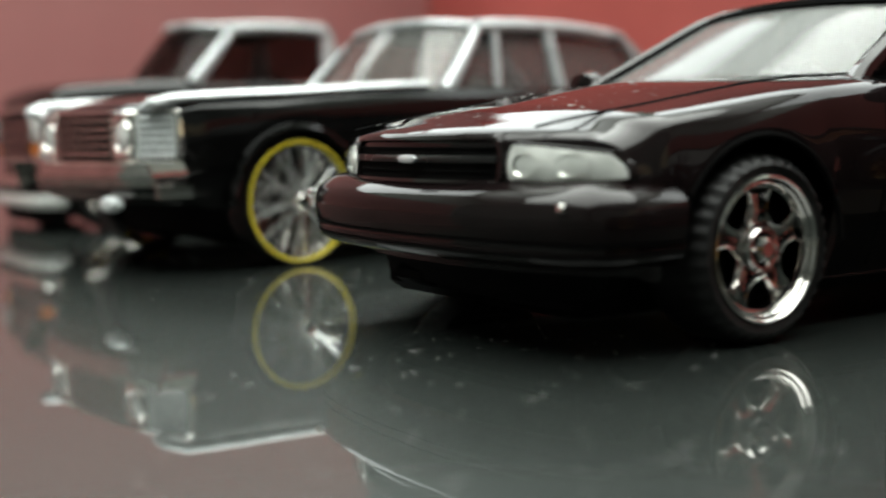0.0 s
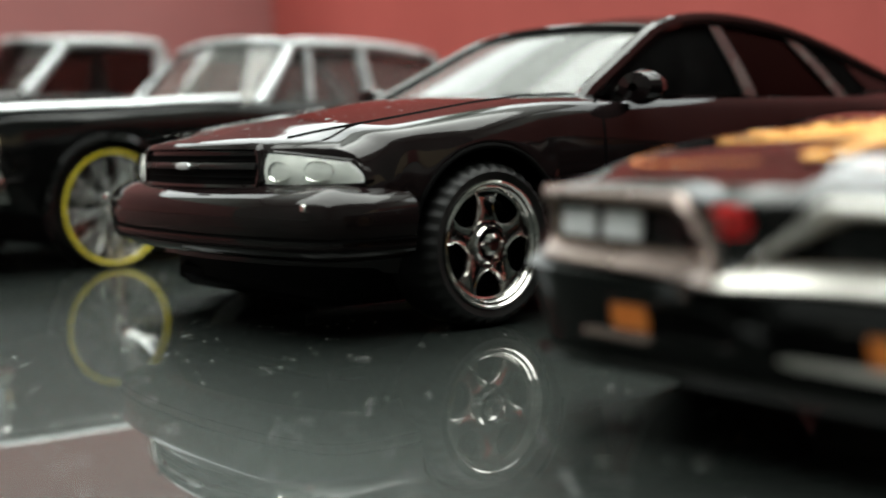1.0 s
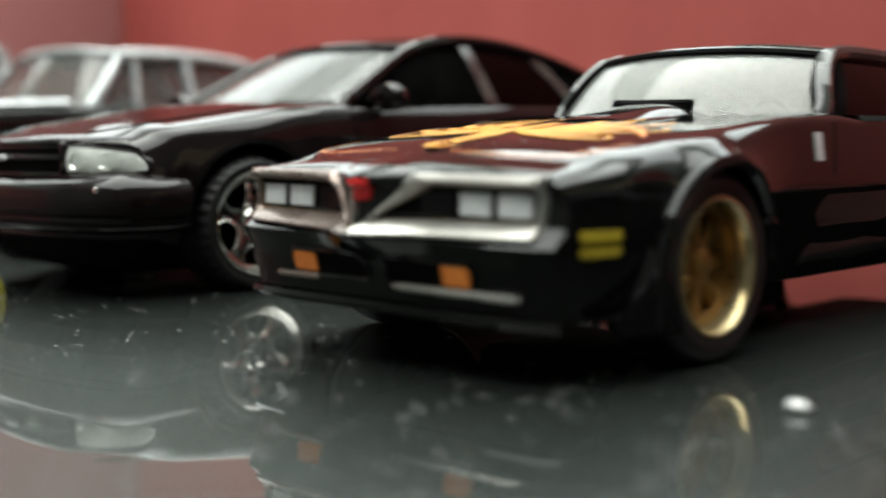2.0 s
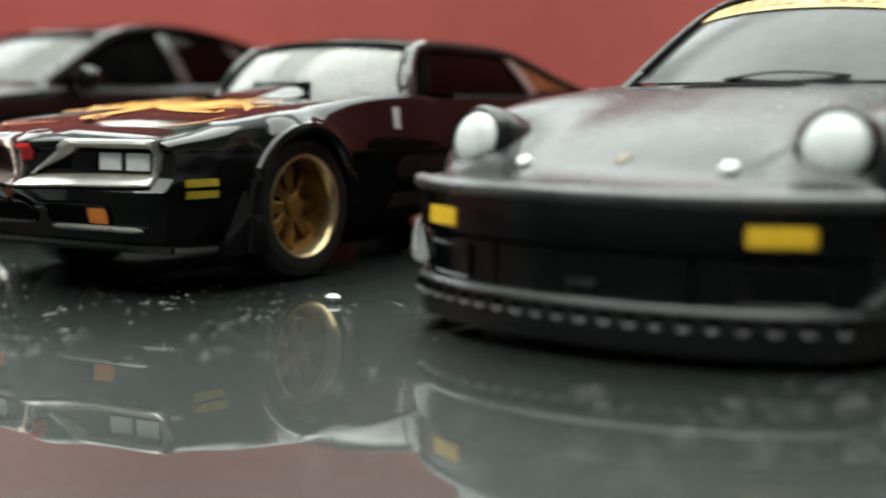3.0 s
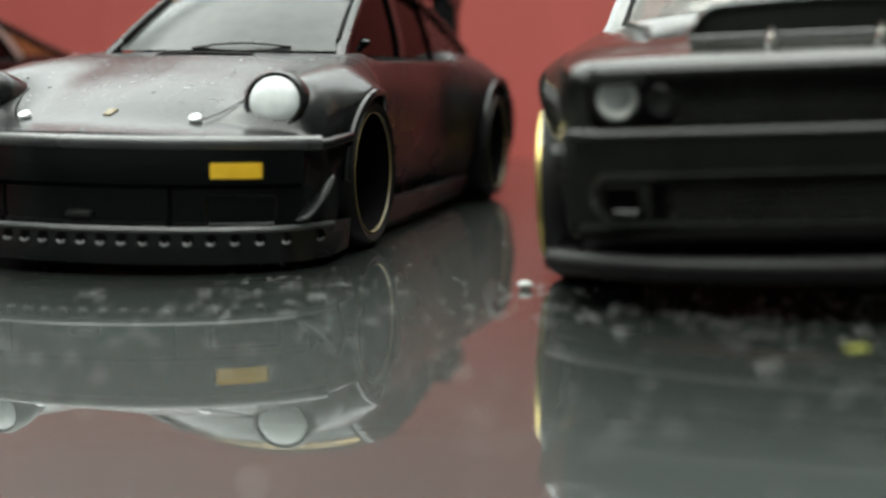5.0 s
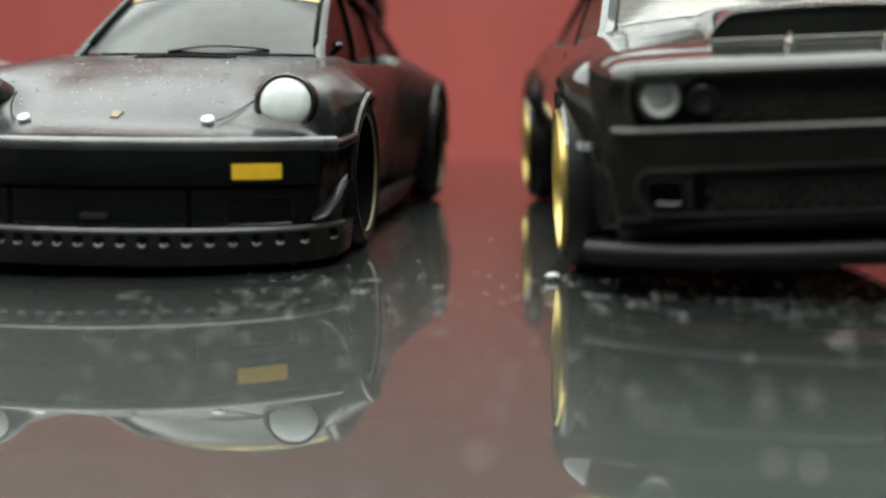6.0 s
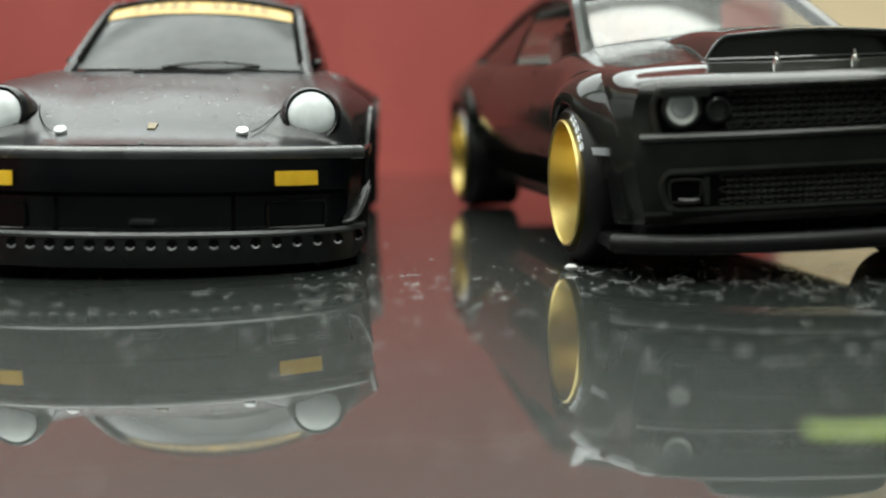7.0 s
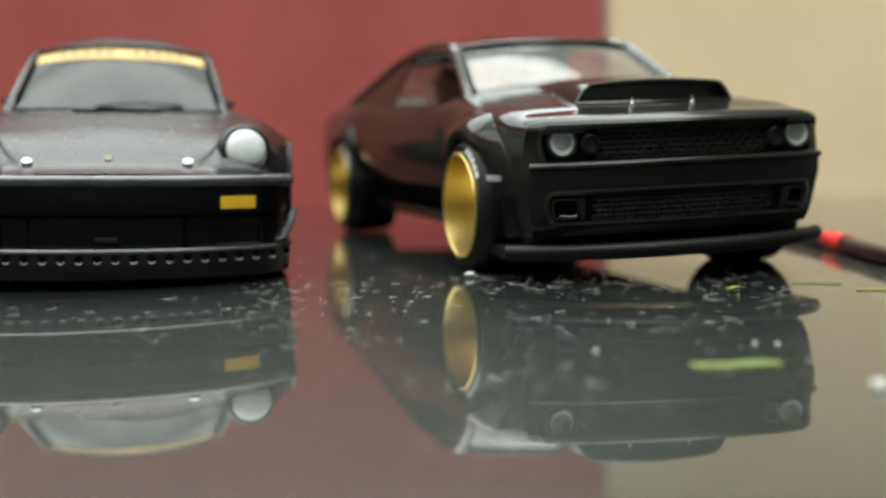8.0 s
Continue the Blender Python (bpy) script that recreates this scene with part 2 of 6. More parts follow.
def part(name, geo, material, parent, label="", sharp=38, at=None):
    """One mesh object under a thing or a part."""
    me = bpy.data.meshes.new(name)
    me.from_pydata([(x * MM, y * MM, z * MM) for x, y, z in geo.v], [], geo.f)
    bm = bmesh.new()
    bm.from_mesh(me)
    bmesh.ops.remove_doubles(bm, verts=bm.verts, dist=2e-6)
    bmesh.ops.recalc_face_normals(bm, faces=bm.faces)
    bm.to_mesh(me)
    bm.free()
    me.materials.append(material)
    me.polygons.foreach_set("use_smooth", [True] * len(me.polygons))
    me.set_sharp_from_angle(angle=radians(sharp))
    ob = new(name, me)
    if parent:
        ob.parent = parent
    if at:
        ob.location = [q * MM for q in at]
    if label:
        ob["label"] = label
    return ob


def thing(name, x, y, z=0.0, turn=0.0, lean=0.0, label="", category="", group=""):
    ob = new(name)
    ob.empty_display_size = 0.01
    ob.matrix_basis = pose(x * MM, y * MM, z * MM, 0, lean, turn)
    return tagged(ob, label, category, group)


def curve(pts):
    """A smooth curve through (y, value) pairs."""
    ys, vs = [p[0] for p in pts], [p[1] for p in pts]
    n = len(pts)
    d = [(vs[i + 1] - vs[i]) / (ys[i + 1] - ys[i]) for i in range(n - 1)]
    t = [d[0]] + [0.0 if d[i - 1] * d[i] <= 0 else 2 * d[i - 1] * d[i] / (d[i - 1] + d[i]) for i in range(1, n - 1)] + [d[-1]] if n > 1 else [0]

    def f(y):
        if n == 1 or y <= ys[0]:
            return vs[0]
        if y >= ys[-1]:
            return vs[-1]
        i = max(k for k in range(n - 1) if ys[k] <= y)
        h = ys[i + 1] - ys[i]
        s = (y - ys[i]) / h
        return ((2 * s ** 3 - 3 * s ** 2 + 1) * vs[i] + (s ** 3 - 2 * s ** 2 + s) * h * t[i]
                + (3 * s ** 2 - 2 * s ** 3) * vs[i + 1] + (s ** 3 - s ** 2) * h * t[i + 1])

    return f


def soften(pts, rounds=2):
    """Cuts the corners of an open line."""
    for _ in range(rounds):
        out = [pts[0]]
        for a, b in zip(pts, pts[1:]):
            out.append(tuple(0.75 * p + 0.25 * q for p, q in zip(a, b)))
            out.append(tuple(0.25 * p + 0.75 * q for p, q in zip(a, b)))
        out.append(pts[-1])
        pts = out
    return pts


def fade(y, y0, length):
    s = min(1.0, max(0.0, (y - y0) / length))
    return 1 - s * s * (3 - 2 * s)


class Shell:
    """The painted body of a car, nose towards -y: cross-sections along y, cut out round the wheels, nose and tail closed.

    curves: sill, wb (half width at the sill), w and zw (widest place), ws and zs (shoulder), cx and cz (crest), hx and hz (edge of
    bonnet or cockpit), hc (middle). bow(x, z): how far the nose lies behind its foremost point; tail likewise."""

    def __init__(self, y0, y1, curves, arches, bow, bow_length=8.0, tail=None, tail_length=8.0):
        self.y0, self.y1, self.arches, self.bow, self.bow_length = y0, y1, arches, bow, bow_length
        self.tail, self.tail_length = tail or (lambda x, z: -0.02 * x * x), tail_length
        self.c = {k: curve(v) for k, v in curves.items()}

    def section(self, y):
        c = self.c
        z0 = c["sill"](y)
        for yc, zc, r in self.arches:
            if abs(y - yc) < r:
                z0 = max(z0, zc + math.sqrt(r * r - (y - yc) ** 2))
        w, zw, ws, zs = c["w"](y), c["zw"](y), c["ws"](y), c["zs"](y)
        wb = c["wb"](y) if z0 < zw - 2 else w
        pts = [(wb, z0), (w - 0.1 - 0.45 * (w - wb), max(z0 + 0.15, z0 + 0.4 * (zw - z0))), (w, max(zw, z0 + 0.3)), (ws, max(zs, z0 + 0.6)),
               (c["cx"](y), max(c["cz"](y), z0 + 0.7)), (c["hx"](y), c["hz"](y)), (c["hx"](y) * 0.5, (c["hz"](y) + 3 * c["hc"](y)) / 4), (0.0, c["hc"](y))]
        return soften(pts)

    def place(self, x, y, z):
        b = self.bow(x, z) * fade(y, self.y0, self.bow_length)
        t = self.tail(x, z) * (1 - fade(y, self.y1 - self.tail_length, self.tail_length))
        return (x, y + b + t, z)

    def z_at(self, x, y):
        s = self.section(y)
        best = 0
        for (xa, za), (xb, zb) in zip(s, s[1:]):
            if min(xa, xb) <= abs(x) <= max(xa, xb) and abs(xa - xb) > 1e-6:
                k = (abs(x) - xa) / (xb - xa)
                best = max(best, za + k * (zb - za))
        return best

    def x_at(self, z, y):
        s = self.section(y)
        best = 0
        for (xa, za), (xb, zb) in zip(s, s[1:]):
            if min(za, zb) <= z <= max(za, zb) and abs(za - zb) > 1e-6:
                k = (z - za) / (zb - za)
                best = max(best, xa + k * (xb - xa))
        return best or s[0][0]

    def build(self):
        ys = {round(self.y0 + (self.y1 - self.y0) * i / 72, 3) for i in range(73)}
        for yc, zc, r in self.arches:
            for k in range(25):
                y = yc + 0.9999 * r * math.cos(math.pi * k / 24)
                if self.y0 < y < self.y1:
                    ys.add(round(y, 3))
            ys.add(round(yc - r - 0.02, 3)), ys.add(round(yc + r + 0.02, 3))
        g = Geo()
        rows = []
        for y in sorted(ys):
            half = self.section(y)
            rows.append([self.place(x, y, z) for x, z in half] + [self.place(-x, y, z) for x, z in half[-2::-1]])
        g.grid(rows)
        for y in (self.y0, self.y1):
            half = self.section(y)
            g.grid([[self.place(x * k / 12, y, z) for k in range(-12, 13)] for x, z in half[:-1]])
        return g

    def lip(self, yc, zc, r, side, bar=0.35, out=0.05):
        """A rounded lip along a wheel opening."""
        path = []
        for k in range(25):
            a = math.pi * k / 24
            y, z = yc + r * math.cos(a), zc + r * math.sin(a)
            sill = self.c["sill"](y)
            if z < sill:
                continue
            path.append((side * (self.c["w"](y) + out), y, z))
        return Geo().tube(path, bar, 8)


def quad(corners, u, v, k=0.0):
    """A point of the four-cornered patch (bottom left, bottom right, top right, top left); k rounds its corners."""
    uu, vv = u * math.sqrt(1 - k * v * v / 2), v * math.sqrt(1 - k * u * u / 2)
    s, t = (uu + 1) / 2, (vv + 1) / 2
    a, b, c, d = corners
    return tuple((1 - s) * (1 - t) * a[i] + s * (1 - t) * b[i] + s * t * c[i] + (1 - s) * t * d[i] for i in range(len(a)))


def on_nose(face, corners, k=0.0, proud=0.3, thick=0.6, bulge=0.0, nu=10, nv=6):
    """A plate laid on the nose: corners in (x, z); face(x, z) gives the nose's y."""
    def fn(u, v):
        x, z = quad(corners, u, v, k)
        return (x, face(x, z) - proud - bulge * (1 - u * u) * (1 - v * v), z)
    return Geo().slab(fn, nu, nv, (0, thick, 0))


def ring_on_nose(face, corners, k, width, proud, depth, n=14):
    """A raised frame round a patch of the nose."""
    edge = [(-1 + 2 * i / n, -1) for i in range(n)] + [(1, -1 + 2 * i / n) for i in range(n)] + [(1 - 2 * i / n, 1) for i in range(n)] + [(-1, 1 - 2 * i / n) for i in range(n)]
    inner = [quad(corners, u, v, k) for u, v in edge]
    cx, cz = sum(p[0] for p in inner) / len(inner), sum(p[1] for p in inner) / len(inner)
    out = []
    for i, p in enumerate(inner):
        a, b = inner[i - 1], inner[(i + 1) % len(inner)]
        tx, tz = b[0] - a[0], b[1] - a[1]
        m = math.hypot(tx, tz) or 1
        nx, nz = tz / m, -tx / m
        if nx * (p[0] - cx) + nz * (p[1] - cz) < 0:
            nx, nz = -nx, -nz
        out.append((p[0] + nx * width, p[1] + nz * width))
    def put(p, d):
        return (p[0], face(*p) + d, p[1])
    mid = [((p[0] + q[0]) / 2, (p[1] + q[1]) / 2) for p, q in zip(inner, out)]
    g = Geo()
    g.grid([[put(p, depth) for p in inner], [put(p, -proud * 0.7) for p in inner], [put(p, -proud) for p in mid], [put(p, -proud * 0.7) for p in out], [put(p, depth) for p in out]], wrap=True)
    return g


def plate(a, b, c, d, thick, bulge=0.0, n=8, k=0.0):
    """A plate with four corners in space, bulged outwards, thick the other way."""
    a, b, c, d = (Vector(p) for p in (a, b, c, d))
    nrm = (b - a).cross(d - a).normalized()
    def fn(u, v):
        p = Vector(quad((a, b, c, d), u, v, k)) + nrm * (bulge * (1 - u * u) * (1 - v * v))
        return tuple(p)
    return Geo().slab(fn, n, n, tuple(-nrm * thick))


# ---- wheels ----


def arc_bars(r0, r1, x0, x1, a0, a1, n, fill=0.7):
    """Short bars along an arc of a tyre's wall."""
    g = Geo()
    step = (a1 - a0) / n
    for i in range(n):
        s, e = a0 + i * step, a0 + (i + fill) * step
        rows = [[(x, r * math.cos(s + (e - s) * k / 3), r * math.sin(s + (e - s) * k / 3)) for k in range(4)] for r, x in ((r0, x0), ((r0 + r1) / 2 + 0.06, (x0 + x1) / 2 + 0.1), (r1, x1))]
        g.grid(rows)
    return g


def tyre_geo(r, rim, width, lugs=0):
    w = width
    prof = [(rim, 0.1), (rim + 0.1, 0.25), (rim + 0.45 * (r - rim), 0.38), (r - 0.45, 0.25), (r - 0.08, -0.25), (r, -0.7),
            (r, -w * 0.5), (r, -w + 0.5), (r - 0.3, -w + 0.1), (rim, -w)]
    n = 144 if lugs else 56
    rip = (lambda k, j: (1.0 if (j // 2) % 2 else 0.972) if k in (3, 4, 5, 8) else (1.0 if (j // 2 + 1) % 2 or k not in (6,) else 0.985)) if lugs else None
    return Geo().lathe(prof, n, ripple=rip)


def spoke(r0, r1, w0, w1, x0, x1, thick, a):
    """A flared spoke from hub to rim at angle a, its outer face at x."""
    g = Geo()
    rows = []
    for i in range(7):
        s = i / 6
        r = r0 + (r1 - r0) * s
        w = w0 + (w1 - w0) * s ** 2.2
        x = x0 + (x1 - x0) * s
        rows.append([(x - thick, r, -w), (x - 0.12, r, -w), (x, r, -w * 0.7), (x + 0.03, r, 0), (x, r, w * 0.7), (x - 0.12, r, w), (x - thick, r, w)])
    g.grid(rows)
    return g.turned(Matrix.Rotation(a, 4, "X"))


def add(*geos):
    g = Geo()
    for q in geos:
        b = len(g.v)
        g.v.extend(q.v)
        g.f.extend(tuple(i + b for i in f) for f in q.f)
    return g


WHEEL_PARTS = {}


def wheel_set(style):
    """The parts of a wheel that faces +x, outer face of its tyre near x = 0: (name, mesh builder, material, label)."""
    if style == "star":
        bars = []
        for k in range(5):
            rows = []
            for i in range(13):
                r = 1.0 + 2.5 * i / 12
                w = 0.66 + (0.75 * ((2.5 - r) / 1.5) ** 2 if r < 2.5 else 0.55 * ((r - 2.5) / 1.0) ** 2)
                rows.append([(-1.0, r, -w), (-0.42, r, -w), (-0.22, r, -w + 0.14), (-0.3, r, -w + 0.26), (-0.3, r, w - 0.26), (-0.22, r, w - 0.14), (-0.42, r, w), (-1.0, r, w)])
            bars.append(Geo().grid(rows).turned(Matrix.Rotation(2 * math.pi * k / 5 + 0.33, 4, "X")))
        rim = Geo().lathe([(4.2, 0.1), (4.22, 0.34), (4.1, 0.4), (3.98, 0.3), (3.92, 0.12), (3.8, 0.16), (3.7, 0.08), (3.62, -0.25), (3.5, -0.3), (3.42, -0.6), (3.36, -2.6)], 56)
        hub = Geo().lathe([(1.3, -0.6), (1.3, -0.1), (1.18, 0.05), (1.0, 0.05), (0.92, -0.12)], 36)
        cap = Geo().lathe([(0.85, -0.14), (0.8, 0.12), (0.48, 0.34), (0.0, 0.34)], 6)
        return [("tyre", tyre_geo(5.5, 4.2, 4.4, 1), RUBBER, ""), ("rim", add(rim, hub, *bars), DARK_CHROME, "smoked chrome rim with five broad spokes"), ("hub_cap", cap, DARK_CHROME, ""),
                ("brake_disc", Geo().lathe([(3.3, -1.6), (0, -1.5)], 32), DARK, "")]
    if style == "wire":
        g = Geo()
        for k in range(18):
            a = 2 * math.pi * k / 18
            b = a + (0.30 if k % 2 else -0.30)
            g.tube([(0.75 if k % 2 else 0.3, 0.9 * math.cos(a), 0.9 * math.sin(a)), (-0.2, 5.2 * math.cos(b), 5.2 * math.sin(b))], 0.2, 5)
        for k in range(12):
            a = 2 * math.pi * (k + 0.5) / 12
            g.tube([(-0.5, 0.9 * math.cos(a), 0.9 * math.sin(a)), (-1.4, 5.1 * math.cos(a), 5.1 * math.sin(a))], 0.11, 5)
        rim = Geo().lathe([(5.48, 0.15), (5.3, 0.15), (5.05, -0.5), (5.0, -3.2), (5.3, -3.4)], 64)
        hub = Geo().lathe([(1.0, -1.2), (1.0, 0.5), (0.7, 0.9), (0.3, 1.0), (0, 1.0)], 24)
        ring = Geo().lathe([(5.8, 0.12), (5.78, 0.34), (5.62, 0.38), (5.5, 0.3), (5.48, 0.05)], 72)
        return [("tyre", tyre_geo(6.1, 5.75, 3.6), RUBBER, ""), ("yellow_ring", ring, YELLOW_RING, "thin yellow band round the rim"),
                ("rim", rim, CHROME, ""), ("hub", hub, CHROME, ""), ("spokes", g, SPOKE, "bright crossed wire spokes"),
                ("brake_disc", Geo().lathe([(5.0, -2.6), (0, -2.5)], 32), DARK_CHROME, "")]
    if style == "bronze":
        bars = [spoke(0.7, 3.0, 0.38, 0.62, -0.9, -1.25, 0.7, 2 * math.pi * k / 8) for k in range(8)]
        dish = Geo().lathe([(3.25, -0.5), (3.1, -1.5), (2.9, -1.75), (0, -1.6)], 48)
        hub = Geo().lathe([(0.85, -1.4), (0.85, -0.7), (0.6, -0.55), (0, -0.5)], 20)
        lip = Geo().lathe([(3.72, 0.1), (3.72, 0.3), (3.55, 0.34), (3.4, 0.2), (3.25, -0.4), (3.2, -0.9)], 56)
        return [("tyre", tyre_geo(5.2, 3.7, 4.2), RUBBER, ""), ("rim", add(dish, hub, *bars), BRONZE, "deep antique gold rim with eight ribs"),
                ("rim_lip", lip, PALE_GOLD, "worn pale gold rim lip")]
    if style == "dish":
        bars = [spoke(0.8, 3.6, 0.45, 0.8, -0.3, -0.7, 0.6, 2 * math.pi * k / 6) for k in range(6)]
        dish = Geo().lathe([(4.3, 0.1), (4.3, 0.36), (4.1, 0.4), (3.9, 0.1), (3.7, -0.8), (3.3, -1.2), (0, -0.9)], 48)
        hub = Geo().lathe([(1.0, -0.9), (1.0, 0.1), (0.7, 0.4), (0, 0.45)], 20)
        return [("tyre", tyre_geo(5.5, 4.3, 4.4), RUBBER, ""), ("rim", add(dish, hub, *bars), CHROME, "bright chrome dished rim")]
    if style == "black":
        bars = [spoke(0.7, 3.5, 0.3, 0.5, -1.2, -1.7, 0.5, 2 * math.pi * k / 7) for k in range(7)]
        dish = Geo().lathe([(3.85, 0.1), (3.7, -0.4), (3.6, -2.0), (0, -2.2)], 48)
        lip = Geo().lathe([(3.98, 0.1), (3.97, 0.26), (3.9, 0.28), (3.84, 0.12)], 56)
        return [("tyre", tyre_geo(5.0, 4.0, 4.4), RUBBER, ""), ("rim", add(dish, *bars), DARK, "black deep-dish rim"), ("rim_lip", lip, OLIVE_PRINT, "thin dull gold line round the rim")]
    # gold
    bars = [spoke(0.8, 3.5, 0.35, 0.6, -2.3, -2.6, 0.5, 2 * math.pi * k / 6) for k in range(6)]
    dish = Geo().lathe([(4.12, 0.1), (4.14, 0.62), (4.02, 0.72), (3.9, 0.6), (3.8, -0.4), (3.7, -2.4), (3.5, -2.8), (0, -2.9)], 64)
    words = add(arc_bars(4.38, 4.92, 0.45, 0.0, math.radians(30), math.radians(74), 5, 0.7), arc_bars(4.38, 4.92, 0.45, 0.0, math.radians(205), math.radians(255), 6, 0.7))
    return [("tyre", tyre_geo(5.25, 4.1, 5.0), RUBBER, ""), ("rim", add(dish, *bars), GOLD, "gold deep-dish rim"), ("tyre_print", words, WHITE_PRINT, "white printed bars on the tyre wall")]


def wheels(car, style, spots, tilt=0.0, cores=2.6):
    """Four wheels: spots are (x of the outer face, y, z of the axle)."""
    if style not in WHEEL_PARTS:
        made = []
        for name, geo, mat, label in wheel_set(style):
            ob = part(name, geo, mat, None, label)
            made.append((name, ob.data, label))
            bpy.data.objects.remove(ob)
        core = part("wheel", Geo().lathe([(0.0, -4.6), (0.6, -4.6), (cores, -4.2), (cores, -2.9), (0.0, -2.8)], 24), PLASTIC, None)
        WHEEL_PARTS[style] = (core.data, made)
        bpy.data.objects.remove(core)
    core, made = WHEEL_PARTS[style]
    for x, y, z in spots:
        for side in (1, -1):
            w = new("wheel", core)
            w.parent = car
            w.matrix_basis = pose(side * x * MM, y * MM, (z - tilt * side * x) * MM, 0, 0, 0 if side > 0 else 180)
            for name, me, label in made:
                o = new(name, me)
                o.parent = w
                if label:
                    o["label"] = label


def cabin(car, p, frame_mat, glass_mat, side_mat=None, roof_mat=None, rear_mat=None):
    """Pillars, roof and windows. p: wb, wt, rt, rb are (half width, y, z) of windscreen base and top, roof rear, rear window base;
    posts are y places of the side posts; bar is the pillars' radius; crown is how far the roof rises in the middle."""
    (ax, ay, az), (bx, by, bz), (cx, cy, cz), (dx, dy, dz) = p["wb"], p["wt"], p["rt"], p["rb"]
    bar, crown, bowx = p.get("bar", 0.6), p.get("crown", 0.7), p.get("bow", 1.4)
    belt = p.get("belt", az - 0.1)
    side_mat, roof_mat, rear_mat = side_mat or glass_mat, roof_mat or frame_mat, rear_mat or glass_mat

    def top(u, v):
        s = (v + 1) / 2
        w = bx + (cx - bx) * s
        y = by + (cy - by) * s - bowx * (1 - u * u) * (1 - s) + bowx * 0.8 * (1 - u * u) * s
        z = bz + (cz - bz) * s + crown * (1 - abs(u) ** 2.4) * (0.55 + 1.8 * s * (1 - s)) + 4 * p.get("arch", 0.4) * s * (1 - s)
        return (u * w, y, z)
    roof = part("roof", Geo().slab(top, 14, 14, (0, 0, -0.5)), roof_mat, car)
    nb = 9
    for side in (1, -1):
        def lerp(a, b, out=0.0):
            return [(side * (a[0] + (b[0] - a[0]) * i / nb + out * 4 * i / nb * (1 - i / nb)), a[1] + (b[1] - a[1]) * i / nb, a[2] + (b[2] - a[2]) * i / nb + 0.4 * out * 4 * i / nb * (1 - i / nb)) for i in range(nb + 1)]
        part("windscreen_pillar", Geo().tube(lerp((ax + 0.35, ay + 0.2, az - 0.5), (bx - 0.1, by + 0.2, bz - 0.35), 0.35), bar, 8, taper=[1 - 0.045 * i for i in range(nb + 1)]), frame_mat, car)
        rail = [(side * abs(top(1, -1 + 2 * i / nb)[0]), top(1, -1 + 2 * i / nb)[1], top(1, -1 + 2 * i / nb)[2] - 0.15) for i in range(nb + 1)]
        part("roof_rail", Geo().tube(rail, bar * 0.9, 8), frame_mat, car)
        q = p.get("quarter", 0.0)
        part("rear_pillar", plate((side * (cx + 0.2), cy - q, cz + 0.1), (side * (cx + 0.2), cy + 0.6, cz + 0.1), (side * (dx + 0.5), dy, dz - 0.4), (side * (dx + 0.5), dy - 2.2 - 1.7 * q, belt - 0.3), 0.9, 0.25 * side), frame_mat, car)
        for y, zt, slant in p.get("posts", ()):
            s = (y - by) / (cy - by)
            t = top(1, -1 + 2 * s)
            part("side_post", Geo().tube(lerp((ax + (dx - ax) * 0.5 + 0.4, y + slant, belt - 0.5), (abs(t[0]), y, t[2] - 0.2)), bar * p.get("post_bar", 0.8), 8), frame_mat, car)
        g = plate((side * (ax + 0.1), ay + 1.0, belt - 0.3), (side * (dx + 0.1), dy - 2.2 - 1.7 * q + 0.5, belt - 0.3), (side * (cx - 0.15), cy - q + 0.5, cz - 0.3), (side * (bx - 0.15), by + 0.4, bz - 0.4), 0.15, 0)
        ob = part("side_window", g, side_mat, car)
        ob.visible_shadow = False
    def scr(u, v):
        s = (v + 1) / 2
        w = ax + (bx - ax) * s - 0.1
        y = ay + (by - ay) * s - bowx * (1 - u * u)
        return (u * w, y, az - 0.3 + (bz - az + 0.3) * s + crown * 0.55 * (1 - abs(u) ** 2.4) * s)
    ob = part("windscreen", Geo().slab(scr, 14, 8, (0, 0.25, -0.05)), glass_mat, car)
    ob.visible_shadow = False
    seal = [scr(-0.97, -1 + 0.25 * i) for i in range(8)] + [scr(-0.97 + 1.94 * i / 12, 0.97) for i in range(13)] + [scr(0.97, 0.75 - 0.25 * i) for i in range(8)]
    part("windscreen_seal", Geo().tube([(x, y - 0.1, z) for x, y, z in seal], 0.26, 6), DARK, ob, "black seal round the windscreen")
    path = [scr(-1 + 2 * i / 12, 1.0) for i in range(13)]
    part("windscreen_header", Geo().tube([(x, y - 0.05, z) for x, y, z in path], bar * 0.6, 6), frame_mat, car)
    def back(u, v):
        s = (v + 1) / 2
        w = dx + (cx - dx) * s - 0.1
        return (u * w, dy + (cy - dy) * s + 0.8 * bowx * (1 - u * u), dz - 0.2 + (cz - dz + 0.2) * s + crown * 0.55 * (1 - abs(u) ** 2.4) * s)
    ob = part("rear_window", Geo().slab(back, 12, 6, (0, -0.25, -0.05)), rear_mat, car)
    ob.visible_shadow = False
    return scr, top


def resample(pts, n):
    """n + 1 points at even steps along a line."""
    lens = [0.0]
    for a, b in zip(pts, pts[1:]):
        lens.append(lens[-1] + math.dist(a, b))
    out, k = [], 0
    for i in range(n + 1):
        d = lens[-1] * i / n
        while k < len(pts) - 2 and lens[k + 1] < d:
            k += 1
        q = (d - lens[k]) / ((lens[k + 1] - lens[k]) or 1)
        out.append(tuple(a + (b - a) * q for a, b in zip(pts[k], pts[k + 1])))
    return out


